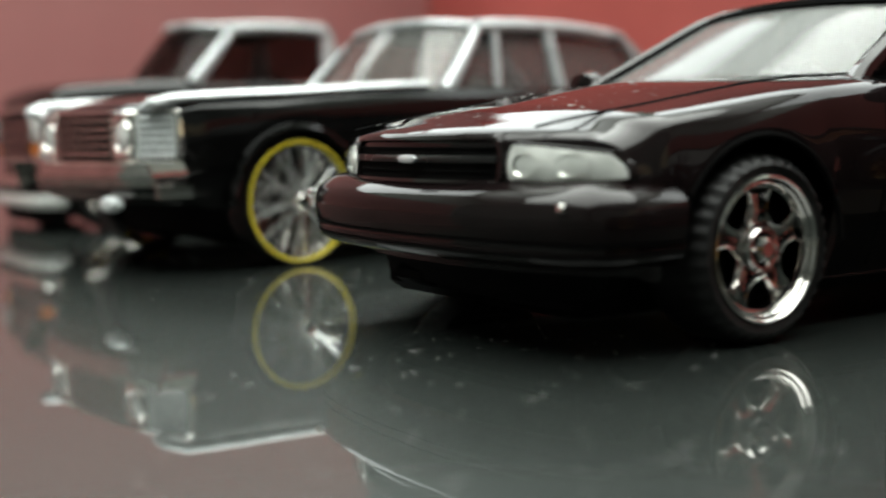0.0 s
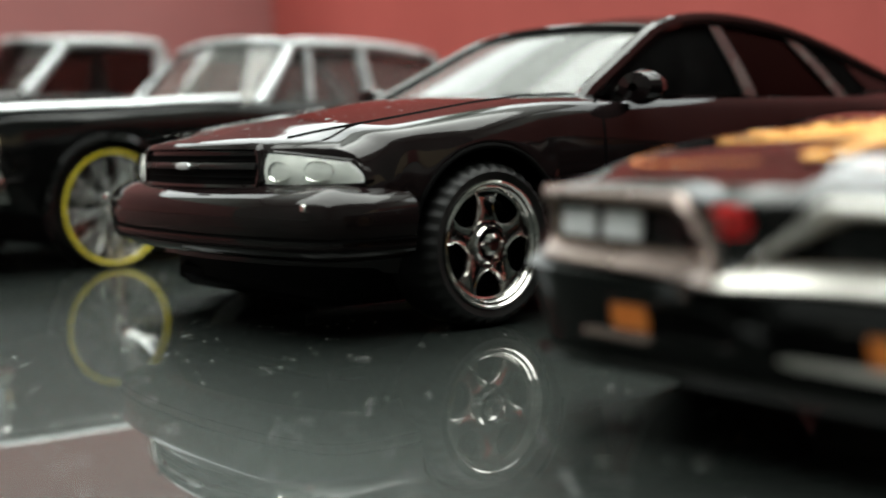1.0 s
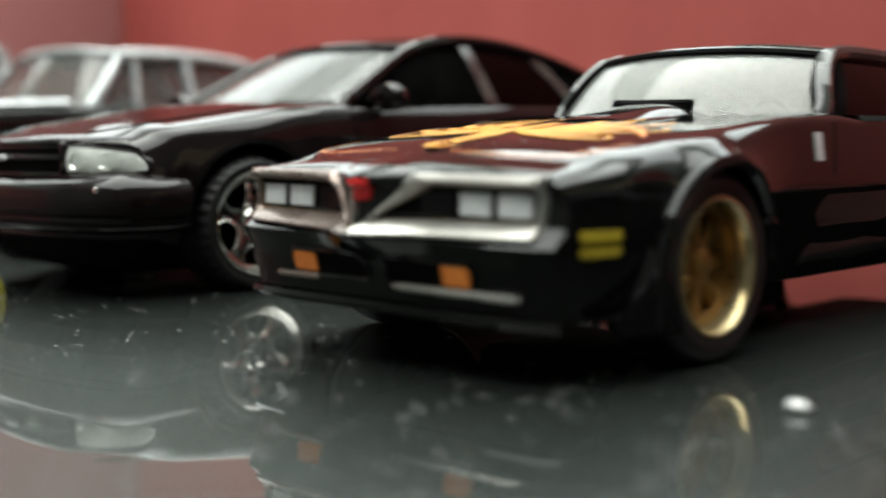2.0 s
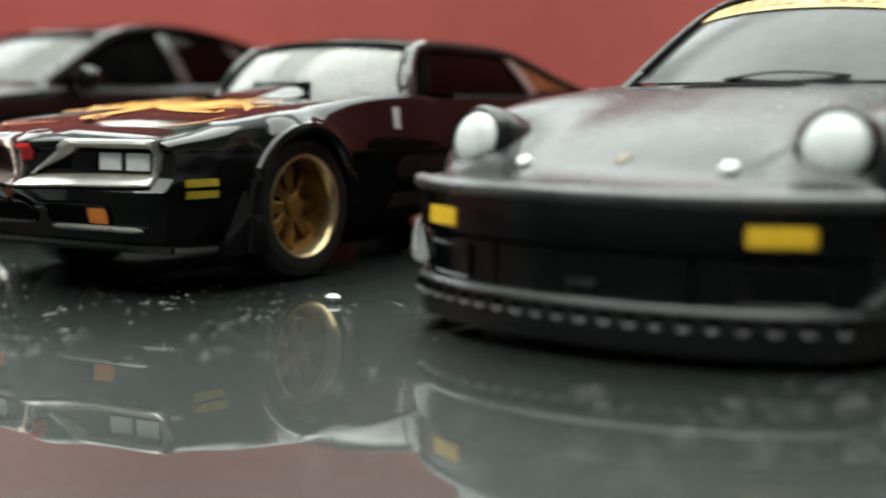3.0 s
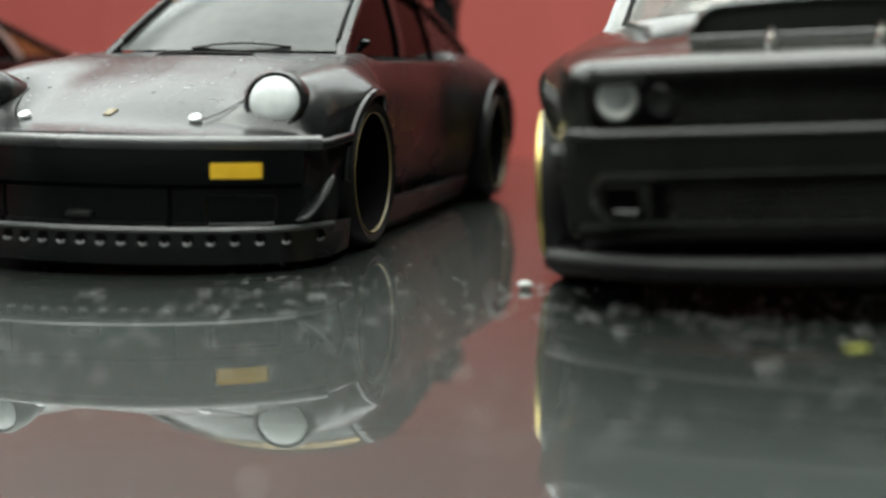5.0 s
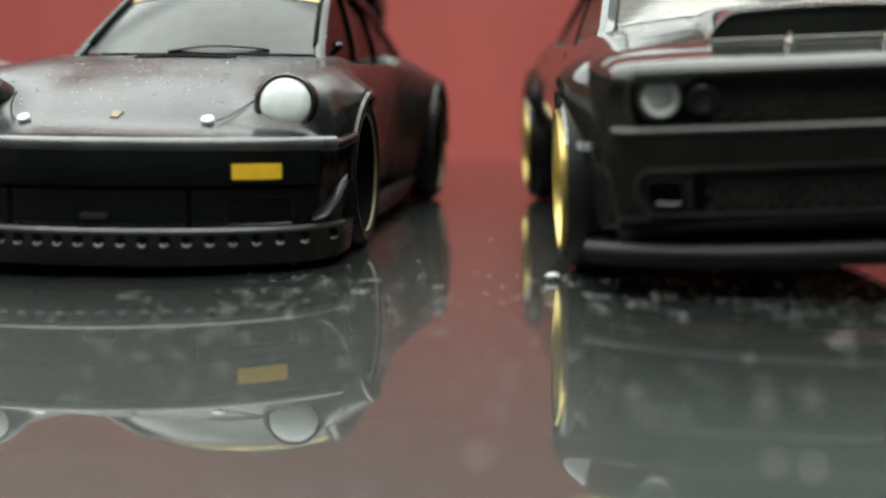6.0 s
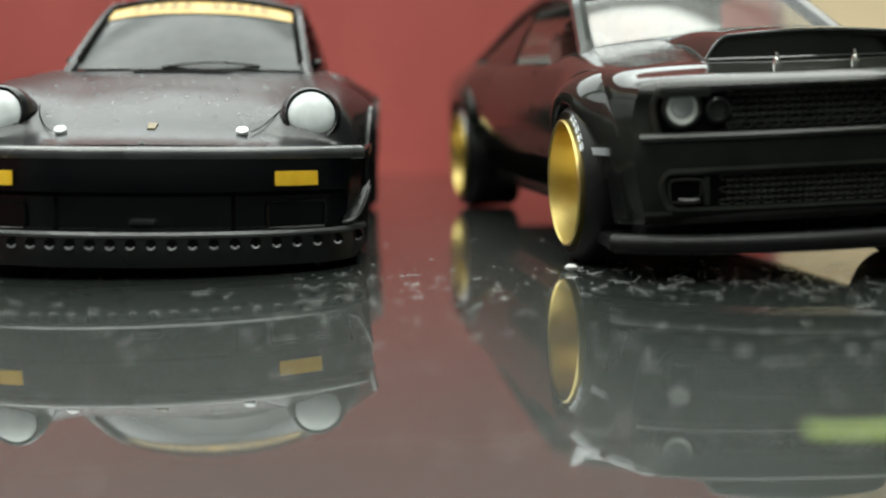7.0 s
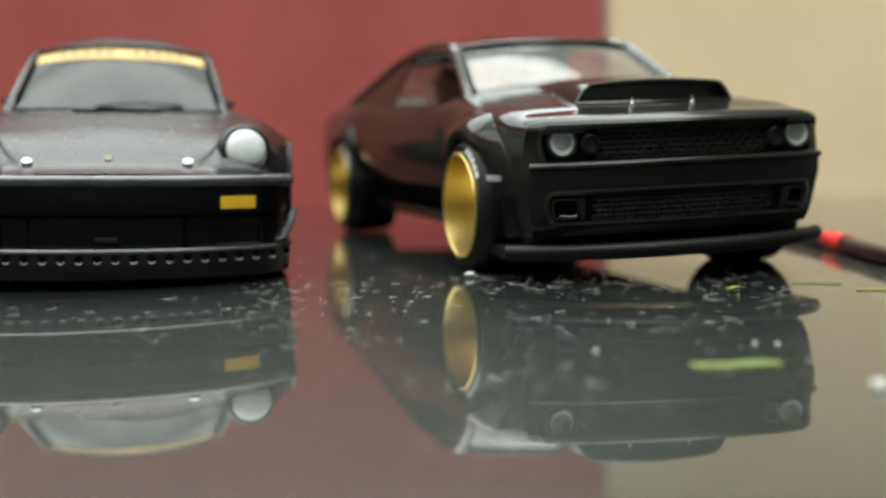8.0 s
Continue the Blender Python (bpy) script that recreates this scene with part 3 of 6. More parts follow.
def greenhouse(car, p, frame_mat, glass_mat, roof_mat, rear_mat, banner=False):
    """A cabin whose side outline is one smooth line from the windscreen's foot over the roof to the tail.

    arc: (y, z) of that line; screen, tail: y where the roof begins and ends; belt: height of the window sill; xb, xt: half widths
    at the sill and at the roof; bow: how far windscreen foot, windscreen top, roof rear and tail stand out in the middle;
    panels: side pieces (name, y of its foot, y of its top, material, label, proud)."""
    N = 60
    line = resample(soften([tuple(q) for q in p["arc"]], 3), N)
    belt, top_z = p["belt"], max(z for _, z in line)
    k0 = min(range(N + 1), key=lambda i: abs(line[i][0] - p["screen"]))
    k1 = min(range(N + 1), key=lambda i: abs(line[i][0] - p["tail"]))
    bows = curve([(0, -p["bow"][0]), (k0, -p["bow"][1]), (k1, p["bow"][2]), (N, p["bow"][3])])
    lift = curve([(0, 0.0), (k0, 0.6 * p["crown"]), ((k0 + k1) / 2, p["crown"]), (k1, 0.6 * p["crown"]), (N, 0.1)])
    bar = p.get("bar", 0.6)

    def wide(z):
        return p["xb"] + (p["xt"] - p["xb"]) * min(1.0, max(0.0, (z - belt) / (top_z - belt)))

    def at(u, k):
        i = min(N - 1, int(k))
        y, z = (line[i][j] + (line[i + 1][j] - line[i][j]) * (k - i) for j in (0, 1))
        return (u * wide(z), y + bows(k) * (1 - u * u), z + lift(k) * (1 - abs(u) ** 2.4))

    def arc_z(y):
        for (ya, za), (yb, zb) in zip(line, line[1:]):
            if ya <= y <= yb:
                return za + (zb - za) * (y - ya) / ((yb - ya) or 1)
        return belt

    def skin(ka, kb, shift=0.0):
        return lambda u, v: (lambda q: (q[0], q[1], q[2] + shift))(at(u, ka + (kb - ka) * (v + 1) / 2))

    screen = part("windscreen", Geo().slab(skin(0, k0), 16, 10, (0, 0.25, -0.05)), glass_mat, car)
    screen.visible_shadow = False
    part("roof", Geo().slab(skin(k0, k1, 0.05), 16, 18, (0, 0, -0.5)), roof_mat, car)
    rear = part("rear_window", Geo().slab(skin(k1, N), 14, 12, (0, -0.2, -0.1)), rear_mat, car)
    rear.visible_shadow = False
    edge = [at(-0.965, k0 * i / 10) for i in range(1, 10)] + [at(-0.965 + 1.93 * i / 14, k0 * 0.975) for i in range(15)] + [at(0.965, k0 * i / 10) for i in range(9, 0, -1)]
    part("windscreen_seal", Geo().tube([(x, y - 0.12, z + 0.08) for x, y, z in edge], p.get("seal", 0.26), 6), DARK, screen, "black seal round the windscreen")
    part("windscreen_header", Geo().tube([(lambda q: (q[0], q[1] - 0.05, q[2] + 0.05))(at(-1 + i / 8, k0)) for i in range(17)], bar * 0.7, 8), frame_mat, car)
    for side in (1, -1):
        for name, a, b, r in (("windscreen_pillar", 0, k0, p.get("pillar", bar)), ("roof_rail", k0, k1, bar), ("rear_pillar", k1, N, bar)):
            path = [at(side, a + (b - a) * i / 12) for i in range(13)]
            if a == 0 and "foot" in p:
                fx, fy, fz = p["foot"]
                path = [(side * fx, fy, fz)] + path
            part(name, Geo().tube(path, r, 8), frame_mat, car)
        for name, (b0, b1), (t0, t1), mat, label, proud in p["panels"]:
            def fn(u, v, b0=b0, b1=b1, t0=t0, t1=t1, proud=proud, side=side):
                q, w = (u + 1) / 2, (v + 1) / 2
                yt = t0 + (t1 - t0) * q
                zt = max(belt + 0.1, arc_z(yt))
                z = belt - 0.3 + (zt - belt + 0.3) * w
                return (side * (wide(z) + proud + 0.15 * math.sin(math.pi * w)), b0 + (b1 - b0) * q + (yt - b0 - (b1 - b0) * q) * w, z)
            ob = part(name, Geo().slab(fn, 10, 8, (-side * 0.25, 0, 0)), mat, car, label)
            ob.visible_shadow = "window" not in name
        if p.get("hatches"):
            def hatch(u, v, side=side):
                q = at(side * (0.52 + 0.36 * u), k0 + (k1 - k0) * (0.45 + 0.34 * v))
                return (q[0], q[1], q[2] + 0.14)
            part("roof_hatch", Geo().slab(hatch, 6, 6, (0, 0, -0.2)), HATCH, car, "dark glass roof hatch")
    if banner:
        def strip(u, v):
            q = at(u * 0.965, k0 * (0.862 + 0.118 * v))
            return (q[0], q[1] - 0.1, q[2] + 0.06)
        part("windscreen_banner", Geo().slab(strip, 16, 3, (0, 0.05, -0.02)), BANNER_GOLD, screen, "dull yellow banner strip with faded dark lettering bars")
        words = Geo()
        for u0, u1, n in ((-0.72, -0.04, 5), (0.14, 0.76, 5)):
            for i in range(n):
                a, e = u0 + (u1 - u0) * i / n, u0 + (u1 - u0) * (i + 0.68) / n
                def word(u, v, a=a, e=e):
                    q = at((a + (e - a) * (u + 1) / 2) * 0.965, k0 * (0.862 + 0.06 * v))
                    return (q[0], q[1] - 0.15, q[2] + 0.09)
                words = add(words, Geo().slab(word, 2, 1, (0, 0.03, -0.01)))
        part("banner_print", words, FADED_PRINT, screen, "row of dark faded bars")
    return at


def swept(path, prof):
    """A solid bar: the closed outline prof of (outwards, z) carried along the plan line path of (x, y), nose towards -y."""
    rows = []
    m = len(path)
    for i, (x, y) in enumerate(path):
        a, b = path[max(0, i - 1)], path[min(m - 1, i + 1)]
        tx, ty = b[0] - a[0], b[1] - a[1]
        d = math.hypot(tx, ty) or 1
        rows.append([(x + ty / d * o, y - tx / d * o, z) for o, z in prof])
    g = Geo().grid(rows, wrap=True)
    return g.fan(rows[0]).fan(rows[-1])


def seats(car, y, z, dx, mat, h=5.0, w=5.5):
    """Two moulded seats side by side."""
    for side in (1, -1):
        g = Geo().box((side * dx, y, z + 0.8), (w, 6, 1.8), 0.7).box((side * dx, y + 3.2, z + h / 2), (w, 1.6, h), 0.7).box((side * dx, y + 3.5, z + h + 0.5), (w * 0.5, 1.2, 1.4), 0.4)
        part("seat", g, mat, car)


def dash(car, y, z, w, mat, wheel_side=1):
    part("dashboard", Geo().box((0, y, z), (2 * w, 2.4, 1.8), 0.7), mat, car)
    ring = [(wheel_side * w * 0.45 + 1.5 * math.cos(a), y + 1.9 - 0.5 * math.sin(a), z + 0.8 + 1.4 * math.sin(a)) for a in (2 * math.pi * k / 20 for k in range(20))]
    part("steering_wheel", Geo().tube(ring, 0.2, 6, closed=True), PLASTIC, car)


def chassis(car, y0, y1, w, z0, z1):
    g = Geo().box((0, (y0 + y1) / 2, (z0 + z1) / 2), (2 * w, y1 - y0, z1 - z0), 0.6)
    part("chassis", g, DARK, car, "black plastic chassis")


def axle(car, y, z, w):
    part("axle", Geo().lathe([(0.5, -w), (0.5, w)], 10, (0, y, z)), CHROME, car)

# ---- the place ----


def setting(name, geo, mat, label, category="wall"):
    return tagged(part(name, geo, mat, None, sharp=5), label, category, kind="structure")


def red_wall(name, deep, pale):
    m, nt, p = nodes_of(name)
    n = noise_node(nt, 14.0, 7.0, 0.65, stretch=(1, 1, 0.45))
    c = ramp(nt, n.outputs["Fac"], [(0.3, deep), (0.7, pale)])
    n2 = noise_node(nt, 700.0, 3.0)
    mx = nt.nodes.new("ShaderNodeMixRGB")
    mx.blend_type, mx.inputs["Fac"].default_value = "MULTIPLY", 0.25
    r2 = ramp(nt, n2.outputs["Fac"], [(0.3, 0.75), (0.7, 1.0)])
    nt.links.new(c.outputs["Color"], mx.inputs[1])
    nt.links.new(r2.outputs["Color"], mx.inputs[2])
    nt.links.new(mx.outputs["Color"], p.inputs["Base Color"])
    p.inputs["Roughness"].default_value = 0.6
    return m


def table_top():
    """Black polished top under a thin, uneven film of dust."""
    m, nt, p = nodes_of("black_glass_top")
    n = noise_node(nt, 60.0, 4.0)
    n2 = noise_node(nt, 900.0, 6.0, 0.7)
    mul = nt.nodes.new("ShaderNodeMath")
    mul.operation = "MULTIPLY"
    a = ramp(nt, n.outputs["Fac"], [(0.3, 0.7), (0.75, 1.0)])
    b = ramp(nt, n2.outputs["Fac"], [(0.35, 0.75), (0.7, 1.0)])
    nt.links.new(a.outputs["Color"], mul.inputs[0])
    nt.links.new(b.outputs["Color"], mul.inputs[1])
    c = ramp(nt, mul.outputs["Value"], [(0.0, (0.004, 0.0045, 0.0043)), (1.0, (0.012, 0.0132, 0.0127))])
    nt.links.new(c.outputs["Color"], p.inputs["Base Color"])
    r = ramp(nt, n.outputs["Fac"], [(0.3, 0.01), (0.75, 0.026)])
    nt.links.new(r.outputs["Color"], p.inputs["Coat Roughness"])
    p.inputs["Coat Weight"].default_value = 1.0
    p.inputs["Coat IOR"].default_value = 1.54
    p.inputs["Roughness"].default_value = 0.42
    p.inputs["IOR"].default_value = 1.27
    p.inputs["Specular Tint"].default_value = (0.88, 1.0, 0.93, 1)
    p.inputs["Coat Tint"].default_value = (0.95, 1.0, 0.97, 1)
    return m


RED = red_wall("red_painted_board", (0.375, 0.065, 0.056), (0.565, 0.117, 0.10))
# paler copy of RED, glancing light on the side board put into colour
RED_PALE = red_wall("pale_red_board", (0.38, 0.145, 0.14), (0.46, 0.185, 0.177))
TOP = table_top()
BEIGE = surface("beige_wall", (0.88, 0.68, 0.44), (0.94, 0.74, 0.48), 0.7, 0.1, scale=30, bump=0.1)
DIM = surface("grey_green_room_paint", (0.24, 0.27, 0.24), (0.3, 0.33, 0.3), 0.85, 0.05, scale=3)
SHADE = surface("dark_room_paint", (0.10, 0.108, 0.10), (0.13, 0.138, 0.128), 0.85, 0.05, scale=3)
ROOM = surface("pale_room_paint", (0.46, 0.49, 0.45), (0.54, 0.57, 0.53), 0.85, 0.05, scale=3)
CEIL = surface("white_ceiling_paint", (0.72, 0.74, 0.70), (0.8, 0.81, 0.78), 0.85, 0.05, scale=3)
FLOOR = surface("grey_floor", (0.16, 0.15, 0.14), (0.22, 0.21, 0.20), 0.5, 0.1, scale=8)
WALL_Y, EDGE_X, WALL_TOP = 100.0, 74.7, 70.0

setting("floor", Geo().box((0, -200, -760), (3600, 3200, 20)), FLOOR, "plain grey room floor", "floor")
setting("ceiling", Geo().box((0, -200, 1560), (3600, 3200, 20)), CEIL, "white painted room ceiling", "ceiling")
setting("wall_south", Geo().box((0, -1810, 400), (3600, 20, 2300)), SHADE, "dark painted room wall")
# opening and sash are added round the back lamp, no window is known here
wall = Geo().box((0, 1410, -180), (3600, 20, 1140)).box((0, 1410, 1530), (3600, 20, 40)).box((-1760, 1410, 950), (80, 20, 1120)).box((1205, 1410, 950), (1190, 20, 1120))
setting("wall_back", wall, ROOM, "pale painted room wall, opening added for the back lamp")
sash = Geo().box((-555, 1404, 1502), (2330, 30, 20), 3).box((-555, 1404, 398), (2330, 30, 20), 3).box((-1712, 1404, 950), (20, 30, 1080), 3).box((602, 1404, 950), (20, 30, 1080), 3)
setting("added_window_1", sash, CEIL, "white sash added round an area lamp, out of view", "window")
# unseen opening and sash, added to house the side lamp
wall = Geo().box((-1810, -200, -180), (20, 3200, 1140)).box((-1810, -200, 1530), (20, 3200, 40)).box((-1810, -1080, 950), (20, 1440, 1120)).box((-1810, 1330, 950), (20, 140, 1120))
setting("wall_west", wall, DIM, "grey-green painted room wall, opening added for the side lamp")
sash = Geo().box((-1804, 450, 1502), (30, 1620, 20), 3).box((-1804, 450, 398), (30, 1620, 20), 3).box((-1804, -352, 950), (30, 20, 1080), 3).box((-1804, 1252, 950), (30, 20, 1080), 3)
setting("added_window_2", sash, CEIL, "white sash added round an area lamp, out of view", "window")
# unseen tray, added round the overhead area lamp
tray = Geo().box((-200, 1110, 1535), (2140, 20, 30), 3).box((-200, -1210, 1535), (2140, 20, 30), 3).box((-1260, -50, 1535), (20, 2300, 30), 3).box((860, -50, 1535), (20, 2300, 30), 3)
setting("ceiling_light_tray", tray, CEIL, "white tray added round the ceiling lamp, out of view", "ceiling light")
setting("wall_east", Geo().box((1810, -200, 400), (20, 3200, 2300)), SHADE, "dark painted room wall")
setting("wall_north", Geo().box(((EDGE_X - 130) / 2, WALL_Y + 3, WALL_TOP / 2), (EDGE_X + 130, 6, WALL_TOP)), RED, "dull red painted upright board behind the cars")
setting("wall_corner", Geo().box((-207.6, WALL_Y + 3, 44), (155, 6, 88)), RED, "taller dull red painted board in the corner")
setting("wall_left", Geo().box((-279, -50.1, 46), (6, 300, 92)), RED_PALE, "red side board beyond the cars, coloured paler for light glancing on it")
setting("wall_side", Geo().box((EDGE_X + 200.2, WALL_Y + 4.2, WALL_TOP / 2), (400, 8, WALL_TOP)), BEIGE, "beige painted board beside the red one")
setting("trim", Geo().box((EDGE_X - 0.75, WALL_Y - 0.35, WALL_TOP / 2), (1.5, 0.7, WALL_TOP)), RED_PALE, "pale edge of the red board", "trim")
table = thing("table", 0, 0, label="black polished table top with dust and lint on it", category="table")
part("tabletop", Geo().box((-350, -120, -10), (1640, 640, 20), 1.5), TOP, table, sharp=5)
for lx, ly in ((-1130, -400), (430, -400), (-1130, 160), (430, 160)):
    part("leg", Geo().box((lx, ly, -385), (45, 45, 730), 3), PLASTIC, table)

# ---- the cars ----


def wide_coupe():
    """Satin black rear-engined coupe with blistered arches."""
    tilt = -0.016
    car = thing("toy_coupe", 0, 0, 0, 0, -math.degrees(tilt), "satin black widebody toy coupe with white headlamps and yellow banner", "toy car", "toy cars in a row")
    sh = Shell(-5.6, 62, {
        "sill": [(-6, 3.0), (1, 2.6), (14, 1.7), (36, 1.7), (50, 2.4), (62, 3.2)],
        "wb": [(-6, 12.0), (2, 12.8), (8, 13.0), (15, 10.8), (30, 11.0), (38, 12.6), (43, 13.4), (62, 12.2)],
        "w": [(-6, 12.6), (0, 13.2), (8, 13.8), (15, 12.2), (30, 12.3), (38, 14.2), (46, 14.4), (62, 13.0)],
        "zw": [(-6, 5.6), (3, 6.5), (8, 8.6), (15, 7.0), (30, 7.0), (40, 8.8), (62, 7)],
        "ws": [(-6, 12.5), (0, 13.0), (8, 13.4), (15, 11.9), (30, 11.9), (40, 13.8), (50, 13.6), (62, 11.5)],
        "zs": [(-6, 7.6), (-3, 8.0), (3, 10.0), (8, 11.0), (15, 11.2), (30, 11.0), (42, 11.6), (62, 9.0)],
        "cx": [(-6, 11.2), (0, 10.8), (8, 11.2), (16, 10.8), (40, 11.4), (62, 9.5)],
        "cz": [(-6, 7.9), (-3.4, 8.3), (-0.5, 10.9), (4, 12.1), (9, 12.7), (18, 13.2), (40, 13.4), (50, 13.2), (62, 10.2)],
        "hx": [(-6, 8.0), (0, 7.4), (10, 7.6), (14, 8.6), (18, 8.4), (40, 8.4), (62, 8)],
        "hz": [(-6, 8.0), (-3.8, 8.4), (0, 9.5), (3, 10.45), (6, 11.25), (12, 12.7), (15, 13.0), (18, 9.5), (38, 9.5), (42, 13.9), (52, 13.6), (62, 10.5)],
        "hc": [(-6, 8.1), (-3.8, 8.55), (0, 9.9), (3, 10.9), (6, 11.75), (12, 13.05), (15, 13.2), (18, 9.5), (38, 9.5), (42, 14.2), (52, 14.0), (62, 10.8)],
    }, [(8, 5.0, 5.5), (43, 5.3, 5.9)], lambda x, z: 0.0195 * x * x + 0.00004 * x ** 4, 7.0, lambda x, z: -0.02 * x * x, 8)
    part("body", sh.build(), MATTE, car)

    def face(x, z):
        return -5.6 + sh.bow(x, z)
    # bumper: heavy top band, recessed middle, riveted lip
    part("bumper_band", on_nose(face, ((-12.4, 5.3), (12.4, 5.3), (12.6, 7.3), (-12.6, 7.3)), 0.02, 0.65, 1.8, 0.1, 26, 5), BUMPER, car)
    # the edge's pale highlight is put into its colour
    path = [(x, face(x, 8) - 0.3, 7.62) for x in (-13.2 + 26.4 * i / 30 for i in range(31))]
    part("bumper_edge", Geo().tube(path, 0.45, 12), LIT_EDGE, car, "rounded satin edge above the bumper")
    part("bumper_panel", on_nose(face, ((-12.3, 2.8), (12.3, 2.8), (12.4, 5.5), (-12.4, 5.5)), 0, 0.02, 1.2, 0, 26, 4), BUMPER, car)
    for x0, x1 in ((-11.1, -7.3), (7.3, 11.1)):
        part("air_duct", on_nose(face, ((x0 + 0.2, 3.05), (x1 - 0.2, 3.05), (x1 - 0.2, 4.5), (x0 + 0.2, 4.5)), 0.05, 0.06, 0.4, 0, 4, 2), BUMPER, car)
        part("duct_frame", ring_on_nose(face, ((x0 + 0.2, 3.05), (x1 - 0.2, 3.05), (x1 - 0.2, 4.5), (x0 + 0.2, 4.5)), 0.05, 0.16, 0.28, 0.3, 6), MATTE, car)
    for x0, x1 in ((-7.4, -5.6), (-5.2, 5.2), (5.6, 7.4)):
        part("panel_rib", on_nose(face, ((x0, 2.85), (x1, 2.85), (x1, 3.1), (x0, 3.1)), 0, 0.25, 0.7, 0, 8, 1), MATTE, car)
    for x in (-5.4, 5.4):
        part("panel_rib", on_nose(face, ((x - 0.12, 2.9), (x + 0.12, 2.9), (x + 0.12, 5.2), (x - 0.12, 5.2)), 0, 0.07, 0.4, 0, 1, 3), DARK, car)
    # dark strip paints the groove and its shadow line below the band
    part("panel_gap_shadow", on_nose(face, ((-12.2, 5.0), (12.2, 5.0), (12.2, 5.28), (-12.2, 5.28)), 0, 0.08, 0.4, 0, 24, 1), DARK, car)
    part("tow_hook", Geo().box((0, face(0, 3.5) + 0.0, 3.45), (1.7, 0.8, 0.5), 0.15).box((0, face(0, 3.5) + 0.3, 3.95), (2.2, 0.4, 0.25), 0.1), PLASTIC, car)

    def lipface(x, z):
        return face(x, z) - 1.0 + 0.42 * max(0.0, abs(x) - 11.2) ** 2
    part("splitter", on_nose(lipface, ((-13.3, 0.75), (13.3, 0.75), (13.4, 2.75), (-13.4, 2.75)), 0.03, 0.0, 2.6, 0.12, 30, 5), MATTE, car, "satin splitter lip with a row of rivets")
    path = [(x, lipface(x, 2.8) - 0.02, 2.75) for x in (-13.4 + 26.8 * i / 30 for i in range(31))]
    part("splitter_edge", Geo().tube(path, 0.2, 6), LIT_EDGE, car)
    for i in range(22):
        x = -13.0 + 26.0 * i / 21
        # dark disc and pale crescent paint a dimple's shade and highlight
        rv = part("rivet", Geo().lathe([(0.33, 0.1), (0.33, -0.02), (0.27, -0.05), (0.2, -0.02), (0.0, 0.0)], 12, (x, lipface(x, 2) - 0.13, 2.2), "y"), DARK, car)
        part("rivet_glint", Geo().tube([(x + 0.27 * math.cos(a), lipface(x, 2) - 0.2, 2.16 + 0.27 * math.sin(a)) for a in (radians(205 + 130 * k / 6) for k in range(7))], 0.075, 6), RIVET_GLINT, rv)
    for s in (1, -1):
        low = curve([(12.1, 3.15), (12.8, 3.4), (13.4, 4.3), (13.8, 5.4)])
        high = curve([(12.1, 3.5), (12.8, 4.4), (13.4, 5.3), (13.8, 5.8)])
        def blade(u, v, low=low, high=high, s=s):
            x = 12.95 + 0.85 * u
            w = (v + 1) / 2
            return (s * x, face(x, 4) - 0.9 * (1 - w) * (1 - 0.75 * u * u) - 0.15, low(x) + (high(x) - low(x)) * w)
        part("canard", Geo().slab(blade, 12, 4, (0, 0.3, 0)), MATTE, car, "curved dive plane at the bumper's corner")
        part("canard_edge", Geo().tube([blade(-1 + i / 6, -1) for i in range(13)], 0.13, 6), LIT_EDGE, car)
        part("splitter_side", Geo().slab(lambda u, v: (s * (13.3 + 0.12 * v), 2.0 + 1.6 * u, 1.75 + 0.95 * v), 6, 3, (-s * 0.8, 0, 0)), MATTE, car)
        part("bumper_side_edge", Geo().tube([(s * 13.05, face(13.05, 8) - 0.1, 7.5), (s * 13.35, face(13.35, 8) + 0.7, 7.55), (s * 13.5, 1.6, 7.7), (s * 13.6, 3.0, 7.8)], 0.34, 10), MATTE, car)
        # headlamps: bucket, ring and painted lens
        m = Matrix.Translation((s * 10.0, -0.35, 9.95)) @ Matrix.Rotation(radians(-14), 4, "X") @ Matrix.Rotation(radians(s * 7), 4, "Z")
        bucket = Geo().lathe([(1.5, 0.0), (1.55, -0.22), (1.7, -0.3), (1.92, 0.0), (2.05, 1.0), (1.9, 3.2), (1.2, 6.0), (0.3, 8.0)], 36, axis="y").turned(m)
        hl = part("headlamp", bucket, MATTE, car, "round headlamp bucket")
        part("lens", Geo().lathe([(1.53, 0.1), (1.51, -0.2), (1.3, -0.42), (0.8, -0.58), (0.0, -0.66)], 36, axis="y").turned(m), LAMP_WHITE, hl, "white painted round lens")
        part("turn_signal", on_nose(face, ((s * 9.25 - 1.3, 5.65), (s * 9.25 + 1.3, 5.65), (s * 9.25 + 1.3, 6.55), (s * 9.25 - 1.3, 6.55)), 0.06, 0.9, 0.4, 0.03, 6, 2), YELLOW, car, "yellow printed turn signal")
        x, y = s * 5.7, -1.8
        z = sh.z_at(x, y)
        part("bonnet_pin", Geo().lathe([(0.4, -0.3), (0.38, 0.0), (0.26, 0.06), (0.0, 0.08)], 16, (0, 0, 0), "z").turned(Matrix.Translation((x, y - 0.4, z)) @ Matrix.Rotation(radians(32), 4, "X")), WHITE_PRINT, car, "white painted bonnet pin")
        part("wing_mirror", Geo().box((s * 9.6, 17.9, 13.9), (0.8, 0.8, 0.7), 0.26).tube([(s * 9.0, 18.0, 13.3), (s * 9.5, 17.9, 13.7)], 0.24, 6), MATTE, car)
        part("arch_lip", sh.lip(8, 5.0, 5.5, s, 0.28, 0.02), MATTE, car)
        part("arch_lip", sh.lip(43, 5.3, 5.9, s, 0.3, 0.02), MATTE, car)
